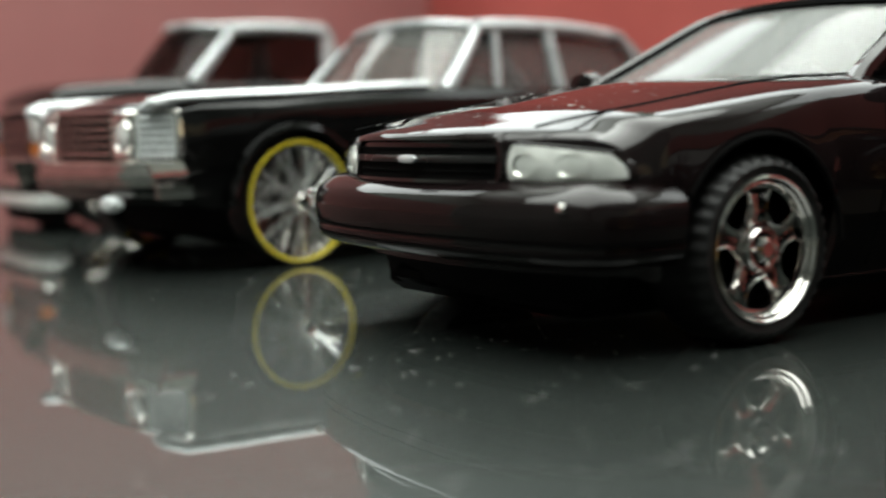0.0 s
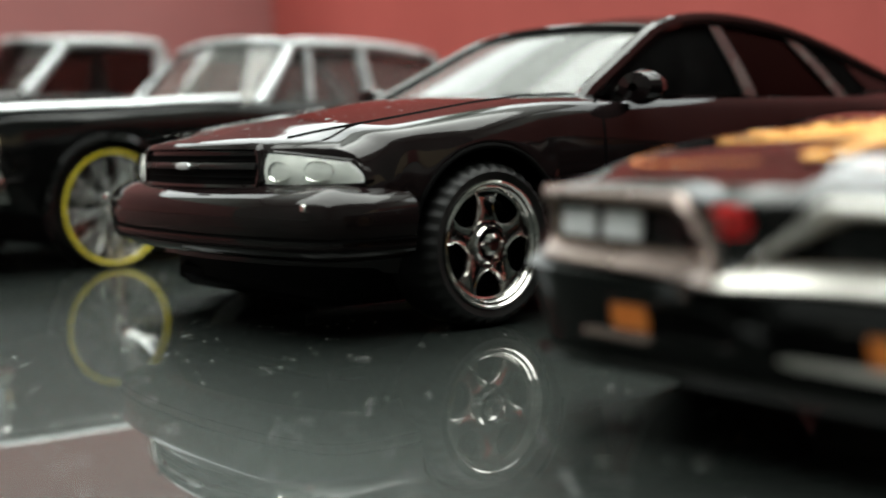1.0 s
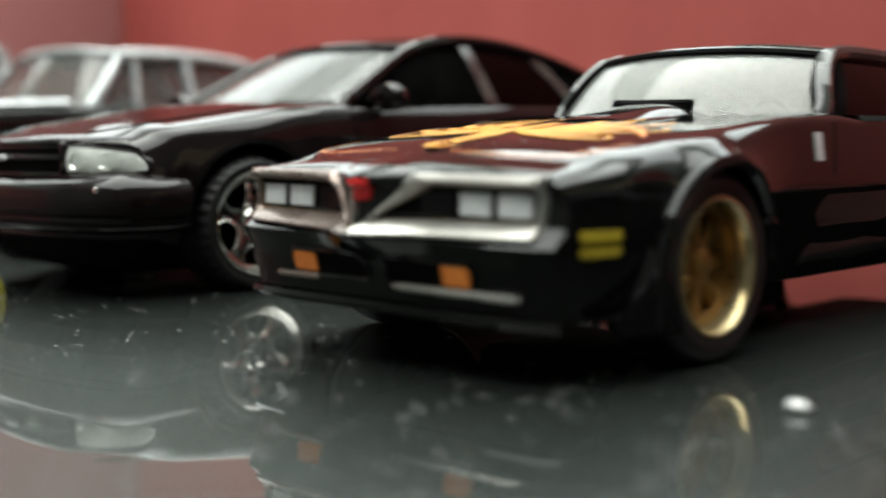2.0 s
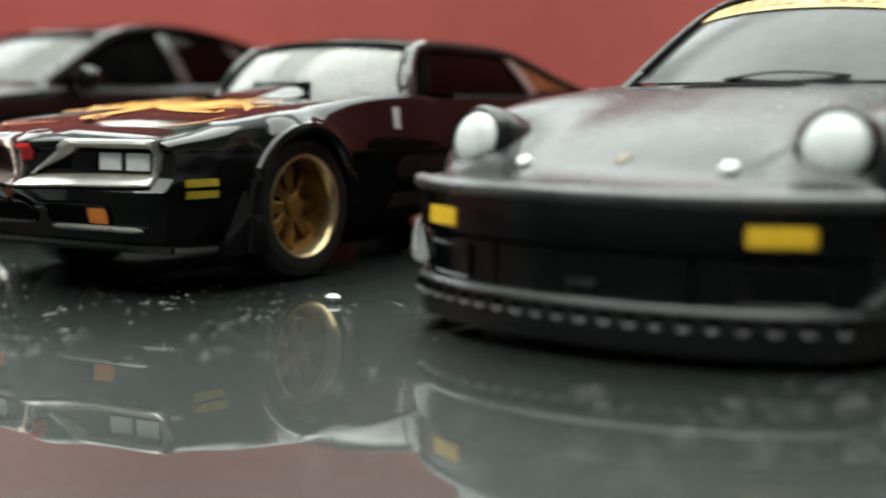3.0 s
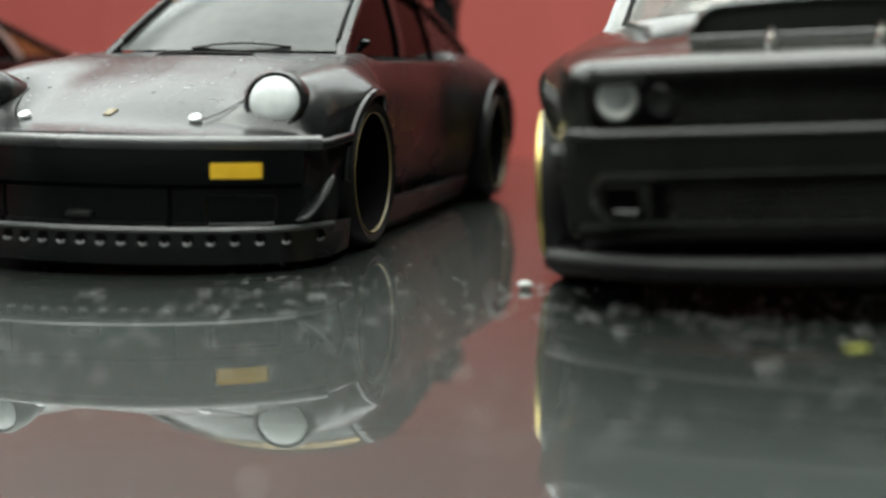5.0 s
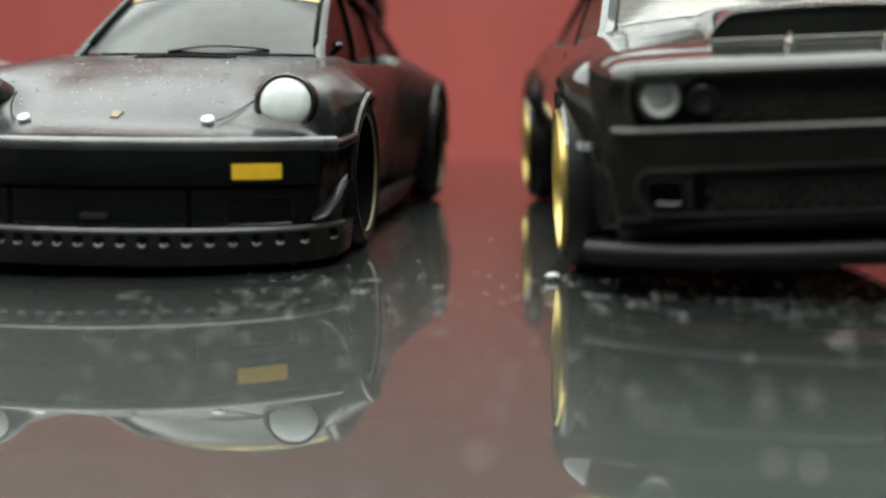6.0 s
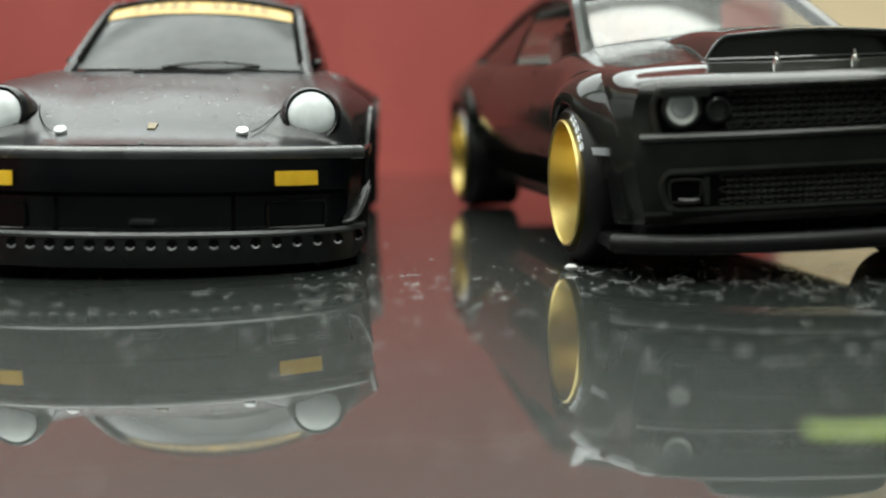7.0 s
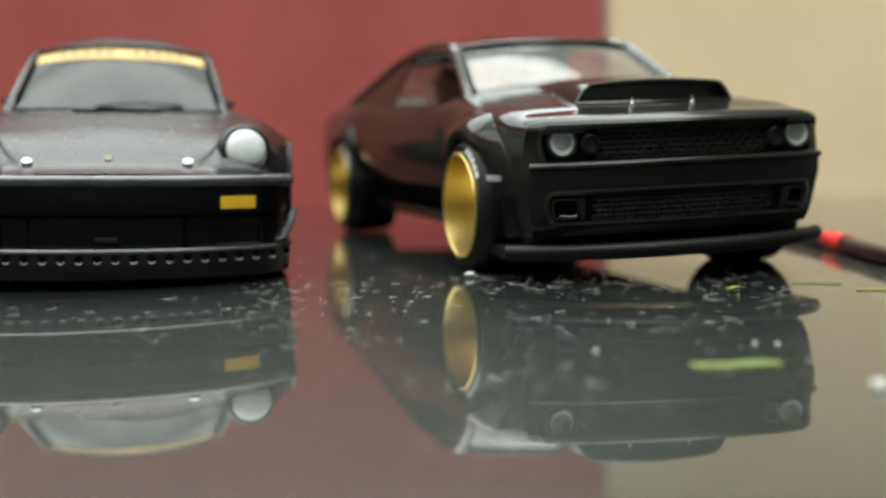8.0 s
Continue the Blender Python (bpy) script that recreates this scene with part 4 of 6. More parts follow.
        part("side_skirt", Geo().slab(lambda u, v: (s * (12.7 + 0.4 * v), 25.5 + 11.5 * u, 1.9 + 0.9 * v), 8, 2, (-s * 1.0, 0, 0)), MATTE, car)
        seam = [(6.2, -2.3), (7.0, -1.2), (7.7, 0.6), (8.0, 2.0)]
        part("bonnet_seam", Geo().tube([(s * x, y, sh.z_at(x, y) + 0.02) for x, y in soften(seam, 2)], 0.035, 5), DARK, car)
    x, y = 0, -1.9
    part("bonnet_badge", Geo().slab(lambda u, v: (0.32 * u * (1 if v > 0 else 0.8), y + 0.42 * v, sh.z_at(0, y + 0.42 * v) + 0.08), 2, 2, (0, 0, -0.1)), OLIVE_PRINT, car, "small gold shield")
    part("cowl_slot", Geo().slab(lambda u, v: (3.6 * u, 11.5 + 0.55 * v - 0.3 * (1 - u * u), sh.z_at(3.6 * u, 11.5 + 0.55 * v) + 0.05), 10, 1, (0, 0, -0.2)), DARK, car, "dark air slot below the windscreen")
    greenhouse(car, {"arc": ((14.8, 13.2), (19.4, 16.05), (23.6, 18.15), (27.5, 18.9), (33, 18.9), (38.5, 18.1), (44, 16.5), (52, 13.8)), "screen": 24.2, "tail": 37.5, "belt": 13.3,
                     "xb": 8.9, "xt": 7.5, "bow": (1.9, 1.5, 1.2, 1.6), "crown": 1.5, "bar": 0.5, "pillar": 0.46, "foot": (9.2, 13.7, 12.4), "panels": (
                         ("side_window", (16.8, 29.6), (24.6, 29.4), DARK_TINT, "", -0.3), ("side_post", (29.4, 31.0), (29.2, 30.6), MATTE, "", 0.0),
                         ("side_window", (31.0, 40.5), (30.6, 38.5), DARK_TINT, "", -0.3), ("rear_quarter", (40.0, 50.0), (38.0, 47.0), MATTE, "", 0.0))}, MATTE, SMOKE, MATTE, SMOKE, banner=True)
    part("wiper", Geo().tube(soften([(-1.8, 13.1, 13.35), (1.0, 12.9, 13.75), (3.6, 13.3, 13.7), (5.4, 13.9, 13.5)]), 0.2, 8, flat=0.5), MATTE, car)
    seats(car, 26, 9.5, 4.2, PLASTIC, 5)
    dash(car, 18.8, 12.0, 8, PLASTIC)
    # rear wing on two struts
    part("rear_wing", Geo().slab(lambda u, v: (6.4 * u, 57.5 + 2.6 * v, 19.9 + 0.7 * v * v - 0.5 * v), 12, 6, (0, 0, -0.5)), MATTE, car, "tall rear wing")
    for s in (1, -1):
        part("wing_strut", Geo().box((s * 5.4, 57.5, 16.9), (2.7, 2.8, 5.6), 0.6).box((s * 5.4, 56.6, 14.4), (3.3, 4.4, 1.6), 0.5), MATTE, car)
        part("wing_end_plate", Geo().box((s * 6.3, 57.5, 19.5), (0.6, 5.4, 2.2), 0.25), MATTE, car)
    chassis(car, 0.5, 60, 9.2, 1.5, 8.5)
    for y in (8, 43):
        axle(car, y, 5.0, 11)
    wheels(car, "black", ((13.25, 8, 5.0), (14.1, 43, 5.0)), tilt)
    return car, sh


def muscle_coupe():
    """Gloss black modern coupe with a bonnet scoop and gold wheels."""
    tilt = 0.030
    car = thing("toy_muscle_car", 41.45, -10.7, 0.25, math.degrees(0.09), -math.degrees(tilt), "gloss black toy muscle coupe with bonnet scoop and gold deep-dish wheels", "toy car", "toy cars in a row")
    prof = curve([(2.4, 1.5), (3.4, 0.9), (4.2, 0.35), (6.0, 0.0), (7.8, -0.35), (8.6, -0.1), (10.4, 0.0), (11.05, -0.35), (11.4, -0.2), (12.0, 0.75), (12.35, 1.5)])
    sh = Shell(-0.6, 73, {
        "sill": [(-1, 3.4), (4, 3.2), (16, 3.3), (45, 3.2), (60, 3.2), (73, 4)],
        "wb": [(-1, 11.2), (4, 12.0), (10, 12.4), (18, 9.7), (45, 9.9), (55, 11.4), (73, 11.6)],
        "w": [(-1, 12.1), (4, 12.7), (10.5, 13.3), (18, 12.8), (42, 13.0), (54, 13.1), (66, 12.8), (73, 12.3)],
        "zw": [(-1, 7.5), (5, 8.0), (10.5, 9.6), (18, 8.5), (42, 9), (54, 10), (73, 9)],
        "ws": [(-1, 11.9), (4, 12.5), (10.5, 12.9), (18, 12.4), (42, 12.4), (54, 12.7), (73, 11.9)],
        "zs": [(-1, 10.6), (4, 11.0), (10.5, 11.8), (18, 12.0), (36, 12.4), (54, 13.2), (73, 12.6)],
        "cx": [(-1, 11.5), (4, 12.1), (12, 12.0), (22, 11.6), (45, 11.2), (73, 11.0)],
        "cz": [(-1, 11.7), (1, 12.0), (8, 12.7), (20, 13.7), (27, 14.2), (36, 14.4), (50, 14.8), (60, 14.6), (73, 13.4)],
        "hx": [(-1, 10.0), (8, 9.0), (20, 9.0), (24, 9.8), (45, 9.6), (60, 9.4), (73, 9.2)],
        "hz": [(-1, 11.8), (1, 12.15), (8, 13.2), (15, 14.15), (18, 14.45), (20.6, 14.6), (23, 10), (56, 10), (60, 14.9), (73, 13.7)],
        "hc": [(-1, 11.9), (1, 12.25), (8, 13.5), (15, 14.75), (17.5, 15.05), (19, 15.15), (21.5, 10), (56, 10), (60, 15.1), (73, 13.8)],
    }, [(10.5, 5.2, 5.5), (54.5, 5.2, 5.6)], lambda x, z: prof(z) + 0.0015 * x * x + 0.00007 * x ** 4, 6.0, None, 6)
    part("body", sh.build(), PAINT_HAZED, car)

    def face(x, z):
        return -0.6 + sh.bow(x, min(z, 11.2))
    # grille band with frame, lamps and honeycomb bars
    band = ((-10.8, 8.75), (10.8, 8.75), (10.8, 11.15), (-10.8, 11.15))
    part("grille_surround", ring_on_nose(face, band, 0.06, 0.42, 0.55, 0.4, 18), PAINT_HAZED, car)
    part("bumper_shelf", Geo().tube([(x, face(x, 8.5) - 0.3 - 0.15 * (abs(x) < 11), 8.48) for x in (-11.7 + 23.4 * i / 30 for i in range(31))], 0.4, 10, flat=0.75), PAINT_HAZED, car, "rounded ledge below the grille")
    gr = part("grille", on_nose(face, band, 0.06, 0.05, 0.4, 0, 24, 4), DARK, car, "black honeycomb grille band")
    for r in range(6):
        zz = 9.08 + 0.38 * r
        for c in range(16):
            xx = -6.7 + 0.84 * c + (0.42 if r % 2 else 0)
            part("grille_cell", ring_on_nose(face, ((xx - 0.3, zz - 0.1), (xx + 0.3, zz - 0.1), (xx + 0.3, zz + 0.1), (xx - 0.3, zz + 0.1)), 0.3, 0.1, 0.2, 0.0, 2), CELL, gr)
    for s in (1, -1):
        hl = part("headlamp", Geo().lathe([(1.2, 0.2), (1.2, -0.45), (1.08, -0.52), (0.95, -0.35)], 32, (s * 9.5, face(9.5, 10), 10.12), "y"), PLASTIC, car)
        part("lens", Geo().lathe([(1.02, -0.2), (0.9, -0.42), (0.62, -0.30), (0.0, -0.24)], 32, (s * 9.5, face(9.5, 10), 10.12), "y"), LENS_GREY, hl, "pale clear headlamp lens")
        part("projector", Geo().lathe([(0.72, -0.28), (0.62, -0.4), (0.0, -0.44)], 24, (s * 9.5, face(9.5, 10), 10.25), "y"), LENS_DIM, hl, "grey lamp core")
        part("lamp_brow", on_nose(face, ((s * 9.5 - 1.35, 10.75), (s * 9.5 + 1.35, 10.75), (s * 9.5 + 1.35, 11.3), (s * 9.5 - 1.35, 11.3)), 0.05, 0.75, 1.0, 0.05, 8, 3), PAINT_HAZED, car)
        part("inner_lamp", Geo().lathe([(0.75, 0.1), (0.75, -0.35), (0.6, -0.42), (0.5, -0.2), (0.0, -0.05)], 24, (s * 7.5, face(7.5, 10), 9.95), "y"), PLASTIC, car)
        fog = ((s * 9.3 - 0.75, 4.75), (s * 9.3 + 0.75, 4.75), (s * 9.3 + 0.85, 5.95), (s * 9.3 - 0.85, 5.95))
        fl = part("fog_lamp", on_nose(face, fog, 0.3, 0.06, 0.3, 0.0, 8, 4), DARK, car, "dark fog lamp recess")
        part("fog_rim", ring_on_nose(face, fog, 0.3, 0.2, 0.42, 0.0, 8), PAINT_HAZED, fl)
        part("fog_hook", Geo().tube([(s * 8.5, face(8.5, 5.9) - 0.3, 5.9), (s * 8.45, face(8.5, 5.2) - 0.35, 5.2), (s * 8.55, face(8.6, 4.85) - 0.35, 4.88), (s * 9.0, face(9.0, 4.8) - 0.3, 4.82), (s * 9.7, face(9.7, 4.85) - 0.25, 4.9)], 0.09, 6), PLASTIC, fl, "hook-shaped trim")
        part("fog_strake", on_nose(face, ((s * 8.1 - 0.16, 4.5), (s * 8.1 + 0.16, 4.5), (s * 8.2 + 0.16, 6.2), (s * 8.2 - 0.16, 6.2)), 0.1, 0.35, 0.5, 0, 1, 3), PAINT_HAZED, car)
        for yc, a0, a1 in ((10.5, -6, 172), (54.5, -4, 172)):
            rows = []
            for k in range(41):
                a = radians(a0 + (a1 - a0) * k / 40)
                ends = 1 - fade(min(k, 40 - k), 0, 13)
                row = []
                for i, (r, out) in enumerate(((5.3, -0.6), (5.3, 0.25), (5.4, 0.5), (5.65, 0.67), (6.0, 0.72), (6.4, 0.66), (6.8, 0.5), (7.2, 0.24), (7.5, -0.06), (7.7, -0.4))):
                    r = 5.3 + (r - 5.3) * (1 + 0.55 * max(0.0, -math.cos(a)) * (yc < 20))
                    y, z = yc + r * math.cos(a), 5.2 + r * math.sin(a)
                    blend = min(1.0, i / 7)
                    base = sh.c["w"](y) * (1 - blend) + sh.x_at(z, y) * blend
                    row.append((s * (base + (out if i in (0, 9) else (out + 0.2) * ends - 0.2)), y, z))
                rows.append(row)
            part("wheel_flare", Geo().grid(rows), PAINT_HAZED, car, "bulging gloss wheel flare")
        # added dark strip, stands in for the flank's black reflection of the table
        part("dark_flank_strip", on_side(sh, s, 32.5, 30.0, 3.5, 6.4, 0.05), DARK, car, "dark strip added on the lower flank for its black reflection")
        part("side_marker", on_side(sh, s, 5.3, 2.4, 7.4, 7.85, 0.2), LENS_DIM, car, "small pale side marker bar")
        part("arch_extension", on_side(sh, s, 3.9, 2.0, 3.6, 6.4, 0.04), PLASTIC, car)
        part("side_skirt", Geo().slab(lambda u, v: (s * (11.2 + 0.2 * v), 32.5 + 15 * u, 3.6 + 0.5 * v), 8, 2, (-s * 0.9, 0, 0)), PAINT_HAZED, car)
        part("side_seam", Geo().tube([(s * (sh.x_at(z, y) + 0.01), y, z) for y, z in ((25, 3.4), (24.6, 7), (25.2, 10), (26, 13))], 0.06, 4), DARK, car)
        part("side_seam", Geo().tube([(s * (sh.x_at(z, y) + 0.01), y, z) for y, z in ((44, 3.4), (45, 7), (45.2, 10), (44.5, 13))], 0.06, 4), DARK, car)
    low = ((-10.2, 4.4), (10.2, 4.4), (10.6, 6.35), (-10.6, 6.35))
    part("lower_surround", ring_on_nose(face, low, 0.15, 0.4, 0.4, 0.3, 18), PAINT_HAZED, car)
    lg = part("lower_grille", on_nose(face, low, 0.15, 0.04, 0.4, 0, 24, 3), DARK, car, "black lower grille")
    for r in range(5):
        zz = 4.66 + 0.36 * r
        for c in range(17):
            xx = -7.0 + 0.84 * c + (0.42 if r % 2 else 0)
            part("grille_cell", ring_on_nose(face, ((xx - 0.3, zz - 0.09), (xx + 0.3, zz - 0.09), (xx + 0.3, zz + 0.09), (xx - 0.3, zz + 0.09)), 0.3, 0.1, 0.2, 0.0, 2), CELL, lg)
    def lip(x, z):
        return face(x, 5) - 1.3 + 0.012 * x * x
    part("splitter", Geo().slab(lambda u, v: (12.8 * u, lip(12.8 * u, 3) + 2.2 + 2.2 * v, 2.55 + 0.12 * v), 28, 6, (0, 0, -0.75)), PLASTIC, car, "satin black front splitter")
    part("splitter_edge", Geo().tube([(x, lip(x, 3) + 0.1, 2.3) for x in (-12.9 + 25.8 * i / 30 for i in range(31))], 0.55, 10), RUBBER, car)
    part("chin", on_nose(face, ((-11.2, 2.4), (11.2, 2.4), (11.4, 3.7), (-11.4, 3.7)), 0, -0.7, 1.5, 0, 20, 2), PLASTIC, car)
    # bonnet scoop
    def scoop(u, v):
        w = 6.5 - 0.9 * (v + 1) / 2
        y = 4.3 + 6.2 * (v + 1) + 0.7 * u * u * (1 - v) / 2
        rise = 1.6 * (1 - ((v + 1) / 2) ** 1.8)
        side = min(1.0, (1 - abs(u)) / 0.2)
        return (w * u + 0.45, y, sh.z_at(w * u + 0.45, min(y, 19)) + 0.04 + rise * side * (2 - side) * (1 - 0.22 * u * u))
    sc = part("bonnet_scoop", Geo().slab(scoop, 40, 14, (0, 0, -0.3)), PAINT_HAZED, car, "low wide bonnet scoop")
    def mouth(u, v):
        q = scoop(u * 0.95, -0.86)
        zb = sh.z_at(q[0], q[1]) + 0.02
        return (q[0], q[1], zb + (q[2] - zb - 0.2) * (v + 1) / 2)
    part("scoop_mouth", Geo().slab(mouth, 24, 3, (0, 0.2, 0)), CELL, sc)
    part("scoop_rim", Geo().tube([scoop(-1 + 2 * i / 50, -1) for i in range(51)], 0.15, 8), PAINT_SHEEN, sc)
    part("scoop_rim", Geo().tube([(6.5 * u + 0.45, 4.2 + 0.7 * u * u, sh.z_at(6.5 * u + 0.45, 4.2 + 0.7 * u * u) + 0.05) for u in (-1 + 0.1 * i for i in range(21))], 0.13, 6), PAINT_SHEEN, sc)
    for s in (1, -1):
        z = sh.z_at(2.5, 3.4)
        part("bonnet_pin", Geo().lathe([(0.26, -0.2), (0.22, 0.14), (0.11, 0.2), (0.1, 0.55), (0.0, 0.6)], 12, (s * 2.5 + 0.25, 3.4, z), "z"), CHROME, car, "bright bonnet pin")
    greenhouse(car, {"arc": ((18.6, 14.1), (22.6, 16.32), (26.6, 18.5), (31, 19.2), (37, 19.3), (43, 18.8), (49, 17.8), (56, 16.2), (64, 14.6)), "screen": 27.0, "tail": 46.0, "belt": 14.2,
                     "xb": 9.9, "xt": 8.2, "bow": (2.2, 1.2, 1.0, 1.4), "crown": 0.8, "bar": 0.5, "pillar": 0.66, "foot": (10.3, 17.2, 13.2), "seal": 0.14, "panels": (
                         ("door_frame", (18.9, 20.6), (26.0, 27.4), PAINT_HAZED, "", -0.05), ("rear_quarter", (44.0, 62.0), (40.0, 60.0), PAINT_HAZED, "smooth body-coloured rear quarter", 0.0))}, PAINT_SHEEN, SCREEN, PAINT_HAZED, SCREEN)
    seats(car, 37, 10, 4.6, SEAT, 6.4)
    dash(car, 24.5, 12.8, 8.6, PLASTIC)
    chassis(car, 4.5, 71, 8.2, 3.5, 9.5)
    for y in (10.5, 54.5):
        axle(car, y, 5.0, 10)
    wheels(car, "gold", ((13.25, 10.5, 5.0), (13.2, 54.5, 5.0)), tilt)
    return car, sh


def on_side(sh, s, yc, length, z0, z1, proud):
    """A plate laid on a car's flank."""
    def fn(u, v):
        y, z = yc + u * length / 2, z0 + (z1 - z0) * (v + 1) / 2
        return (s * (sh.x_at(z, y) + proud), y, z)
    return Geo().slab(fn, 4, 2, (-s * 0.25, 0, 0))


def bird_coupe():
    """Gloss black seventies coupe with twin nostril nose and a gold bonnet decal."""
    tilt = -0.014
    car = thing("toy_pony_car", -42.6, -5.7, 0, math.degrees(0.08), -math.degrees(tilt), "gloss black toy seventies coupe with gold bonnet decal and gold wheels", "toy car", "toy cars in a row")
    nose = curve([(2, 0.9), (3.3, 0.5), (5.0, 0.15), (6.2, -0.2), (6.7, -0.6), (7.0, -0.6), (7.6, 0.1), (8.1, 0.55), (9.5, 0.6), (9.8, 0.2), (10.1, 0.2), (10.6, 0.75), (11, 1.5)])
    sh = Shell(-0.4, 71, {
        "sill": [(-1, 3.4), (4, 3.2), (20, 3.2), (48, 3.2), (60, 3.4), (71, 4.5)],
        "wb": [(-1, 10.6), (2, 11.1), (5, 11.6), (13, 12.2), (22, 9.2), (48, 9.6), (56, 12.2), (71, 11.0)],
        "w": [(-1, 11.5), (1.6, 12.0), (4.5, 12.6), (13, 13.1), (21, 12.2), (34, 12.4), (48, 13.0), (56, 13.3), (71, 12)],
        "zw": [(-1, 6.5), (5, 7), (13, 9), (22, 8.8), (48, 9.0), (56, 9), (71, 8.5)],
        "ws": [(-1, 11.4), (1.6, 11.9), (4.5, 12.4), (13, 12.7), (22, 11.8), (48, 12.2), (56, 12.7), (71, 11.5)],
        "zs": [(-1, 9.4), (4, 10.0), (13, 11.2), (22, 11.8), (48, 12.2), (56, 12.6), (71, 11.5)],
        "cx": [(-1, 11.0), (2, 11.4), (5, 11.8), (13, 11.8), (24, 11.6), (48, 11.2), (71, 10.5)],
        "cz": [(-1, 10.1), (2, 10.6), (8, 11.6), (14, 12.4), (24, 13.5), (40, 13.8), (56, 14.0), (71, 12.4)],
        "hx": [(-1, 8.5), (6, 8.8), (20, 9.2), (25, 9.6), (45, 9.4), (56, 9.2), (71, 9)],
        "hz": [(-1, 10.3), (2, 10.9), (8, 11.9), (20, 13.1), (25, 13.4), (28.5, 13.5), (31, 9.5), (46, 9.5), (50, 14.0), (58, 14.1), (71, 12.6)],
        "hc": [(-1, 10.5), (2, 11.2), (8, 12.2), (20, 13.3), (24, 13.6), (26, 13.4), (29, 9.5), (46, 9.5), (50, 14.2), (58, 14.2), (71, 12.7)],
    }, [(12.2, 5.3, 5.7), (55.5, 5.2, 5.7)], lambda x, z: nose(z) + 0.0004 * x * x + 1.7 * (x / 12.6) ** 10 - 1.6 * math.exp(-(x / 2.5) ** 2) * fade(abs(z - 8.6), 1.2, 2.2), 6.5)
    part("body", sh.build(), PAINT, car)

    def face(x, z):
        return -0.4 + sh.bow(x, z)
    for s in (1, -1):
        hole = ((0.7, 8.0), (10.15, 8.15), (10.3, 9.72), (3.9, 9.7)) if s > 0 else ((-10.15, 8.15), (-0.7, 8.0), (-3.9, 9.7), (-10.3, 9.72))
        rim = ((-0.2, 7.1), (10.6, 7.3), (10.8, 10.35), (2.9, 10.35)) if s > 0 else ((-10.6, 7.3), (0.2, 7.1), (-2.9, 10.35), (-10.8, 10.35))
        part("grille_opening", on_nose(face, hole, 0.03, 0.04, 0.4, 0, 16, 5), DARK, car, "black nostril grille opening")
        loop = [(-1 + 0.1 * i, -1) for i in range(20)] + [(1, -1 + 0.25 * i) for i in range(8)] + [(1 - 0.1 * i, 1) for i in range(20)] + [(-1, 1 - 0.25 * i) for i in range(8)]
        rows = []
        for k, y in ((0.0, 0.25), (0.0, -0.12), (0.2, -0.34), (0.5, -0.48), (0.8, -0.42), (0.95, -0.22), (1.0, 0.25)):
            row = []
            for u, v in loop:
                a, b = quad(hole, u, v, 0.03), quad(rim, u, v, 0.05)
                x, z = a[0] + (b[0] - a[0]) * k, a[1] + (b[1] - a[1]) * k
                row.append((x, face(x, z) + y, z))
            rows.append(row)
        # each frame's colour carries the reflection of its own side
        part("grille_frame", Geo().grid(rows, wrap=True), FRAME_PALE if s > 0 else FRAME_RED_SHEEN, car, "broad nostril frame, lamp reflection coloured in as silver" if s > 0 else "nostril frame, reflection of the red board coloured in")
        part("pinstripe", ring_on_nose(face, hole, 0.03, 0.07, 0.2, 0.0, 14), BRONZE, car, "fine gold stripe round the grille")
        for k in range(9):
            x = s * (3.2 + 0.22 * k)
            part("grille_fin", on_nose(face, ((x - 0.04, 8.0), (x + 0.04, 8.0), (x + 0.04, 9.5), (x - 0.04, 9.5)), 0, 0.12, 0.2, 0, 1, 2), PLASTIC, car)
        for x in (6.5, 8.95):
            part("headlamp", on_nose(face, ((s * x - 0.98, 8.3), (s * x + 0.98, 8.3), (s * x + 0.98, 9.42), (s * x - 0.98, 9.42)), 0.05, 0.2, 0.3, 0.1, 6, 5), WHITE_PRINT, car, "square white headlamp")
        slot = ((0.8, 4.7), (6.6, 4.7), (6.6, 5.9), (0.8, 5.9)) if s > 0 else ((-6.6, 4.7), (-0.8, 4.7), (-0.8, 5.9), (-6.6, 5.9))
        part("lower_intake", on_nose(face, slot, 0.2, 0.05, 0.4, 0, 10, 3), DARK, car)
        part("intake_frame", ring_on_nose(face, slot, 0.2, 0.22, 0.22, 0.2, 10), PAINT, car)
        # length and tone of the lip per side follow the light on it
        lo, hi = (1.2, 9.6) if s > 0 else (4.6, 8.2)
        part("intake_lip", Geo().tube([(s * (lo + (hi - lo) * i / 14), face(lo + (hi - lo) * i / 14, 4.4) - 0.25, 4.48) for i in range(15)], 0.2, 8, taper=[0.5] + [1.0] * 13 + [0.5]), FRAME_PALE if s > 0 else FRAME_RED_SHEEN, car, "intake lip, coloured pale for the light on it")
        part("turn_signal", on_nose(face, ((s * 5.7 - 0.95, 4.78), (s * 5.7 + 0.95, 4.78), (s * 5.7 + 0.95, 5.82), (s * 5.7 - 0.95, 5.82)), 0.1, 0.16, 0.25, 0.05, 3, 3), ORANGE, car, "orange turn signal")
        for z in (6.75, 7.5):
            part("side_marker", on_side(sh, s, 2.6, 2.3, z - 0.24, z + 0.24, 0.1), OLIVE_YELLOW, car, "yellow printed marker bar")
        # lower flank's dark reflection is painted by an added strip
        part("dark_flank_strip", on_side(sh, s, 33.3, 30.0, 3.4, 9.0, 0.06), DARK, car, "dark strip added on the lower flank for its black reflection")
        part("fender_print", on_side(sh, s, 21.0, 3.4, 8.5, 8.9, 0.05), BRONZE, car, "small gold printed bar")
        part("fender_vent", on_side(sh, s, 24.4, 0.8, 10.7, 12.4, 0.12), SILVER, car, "pale vertical fender vent")
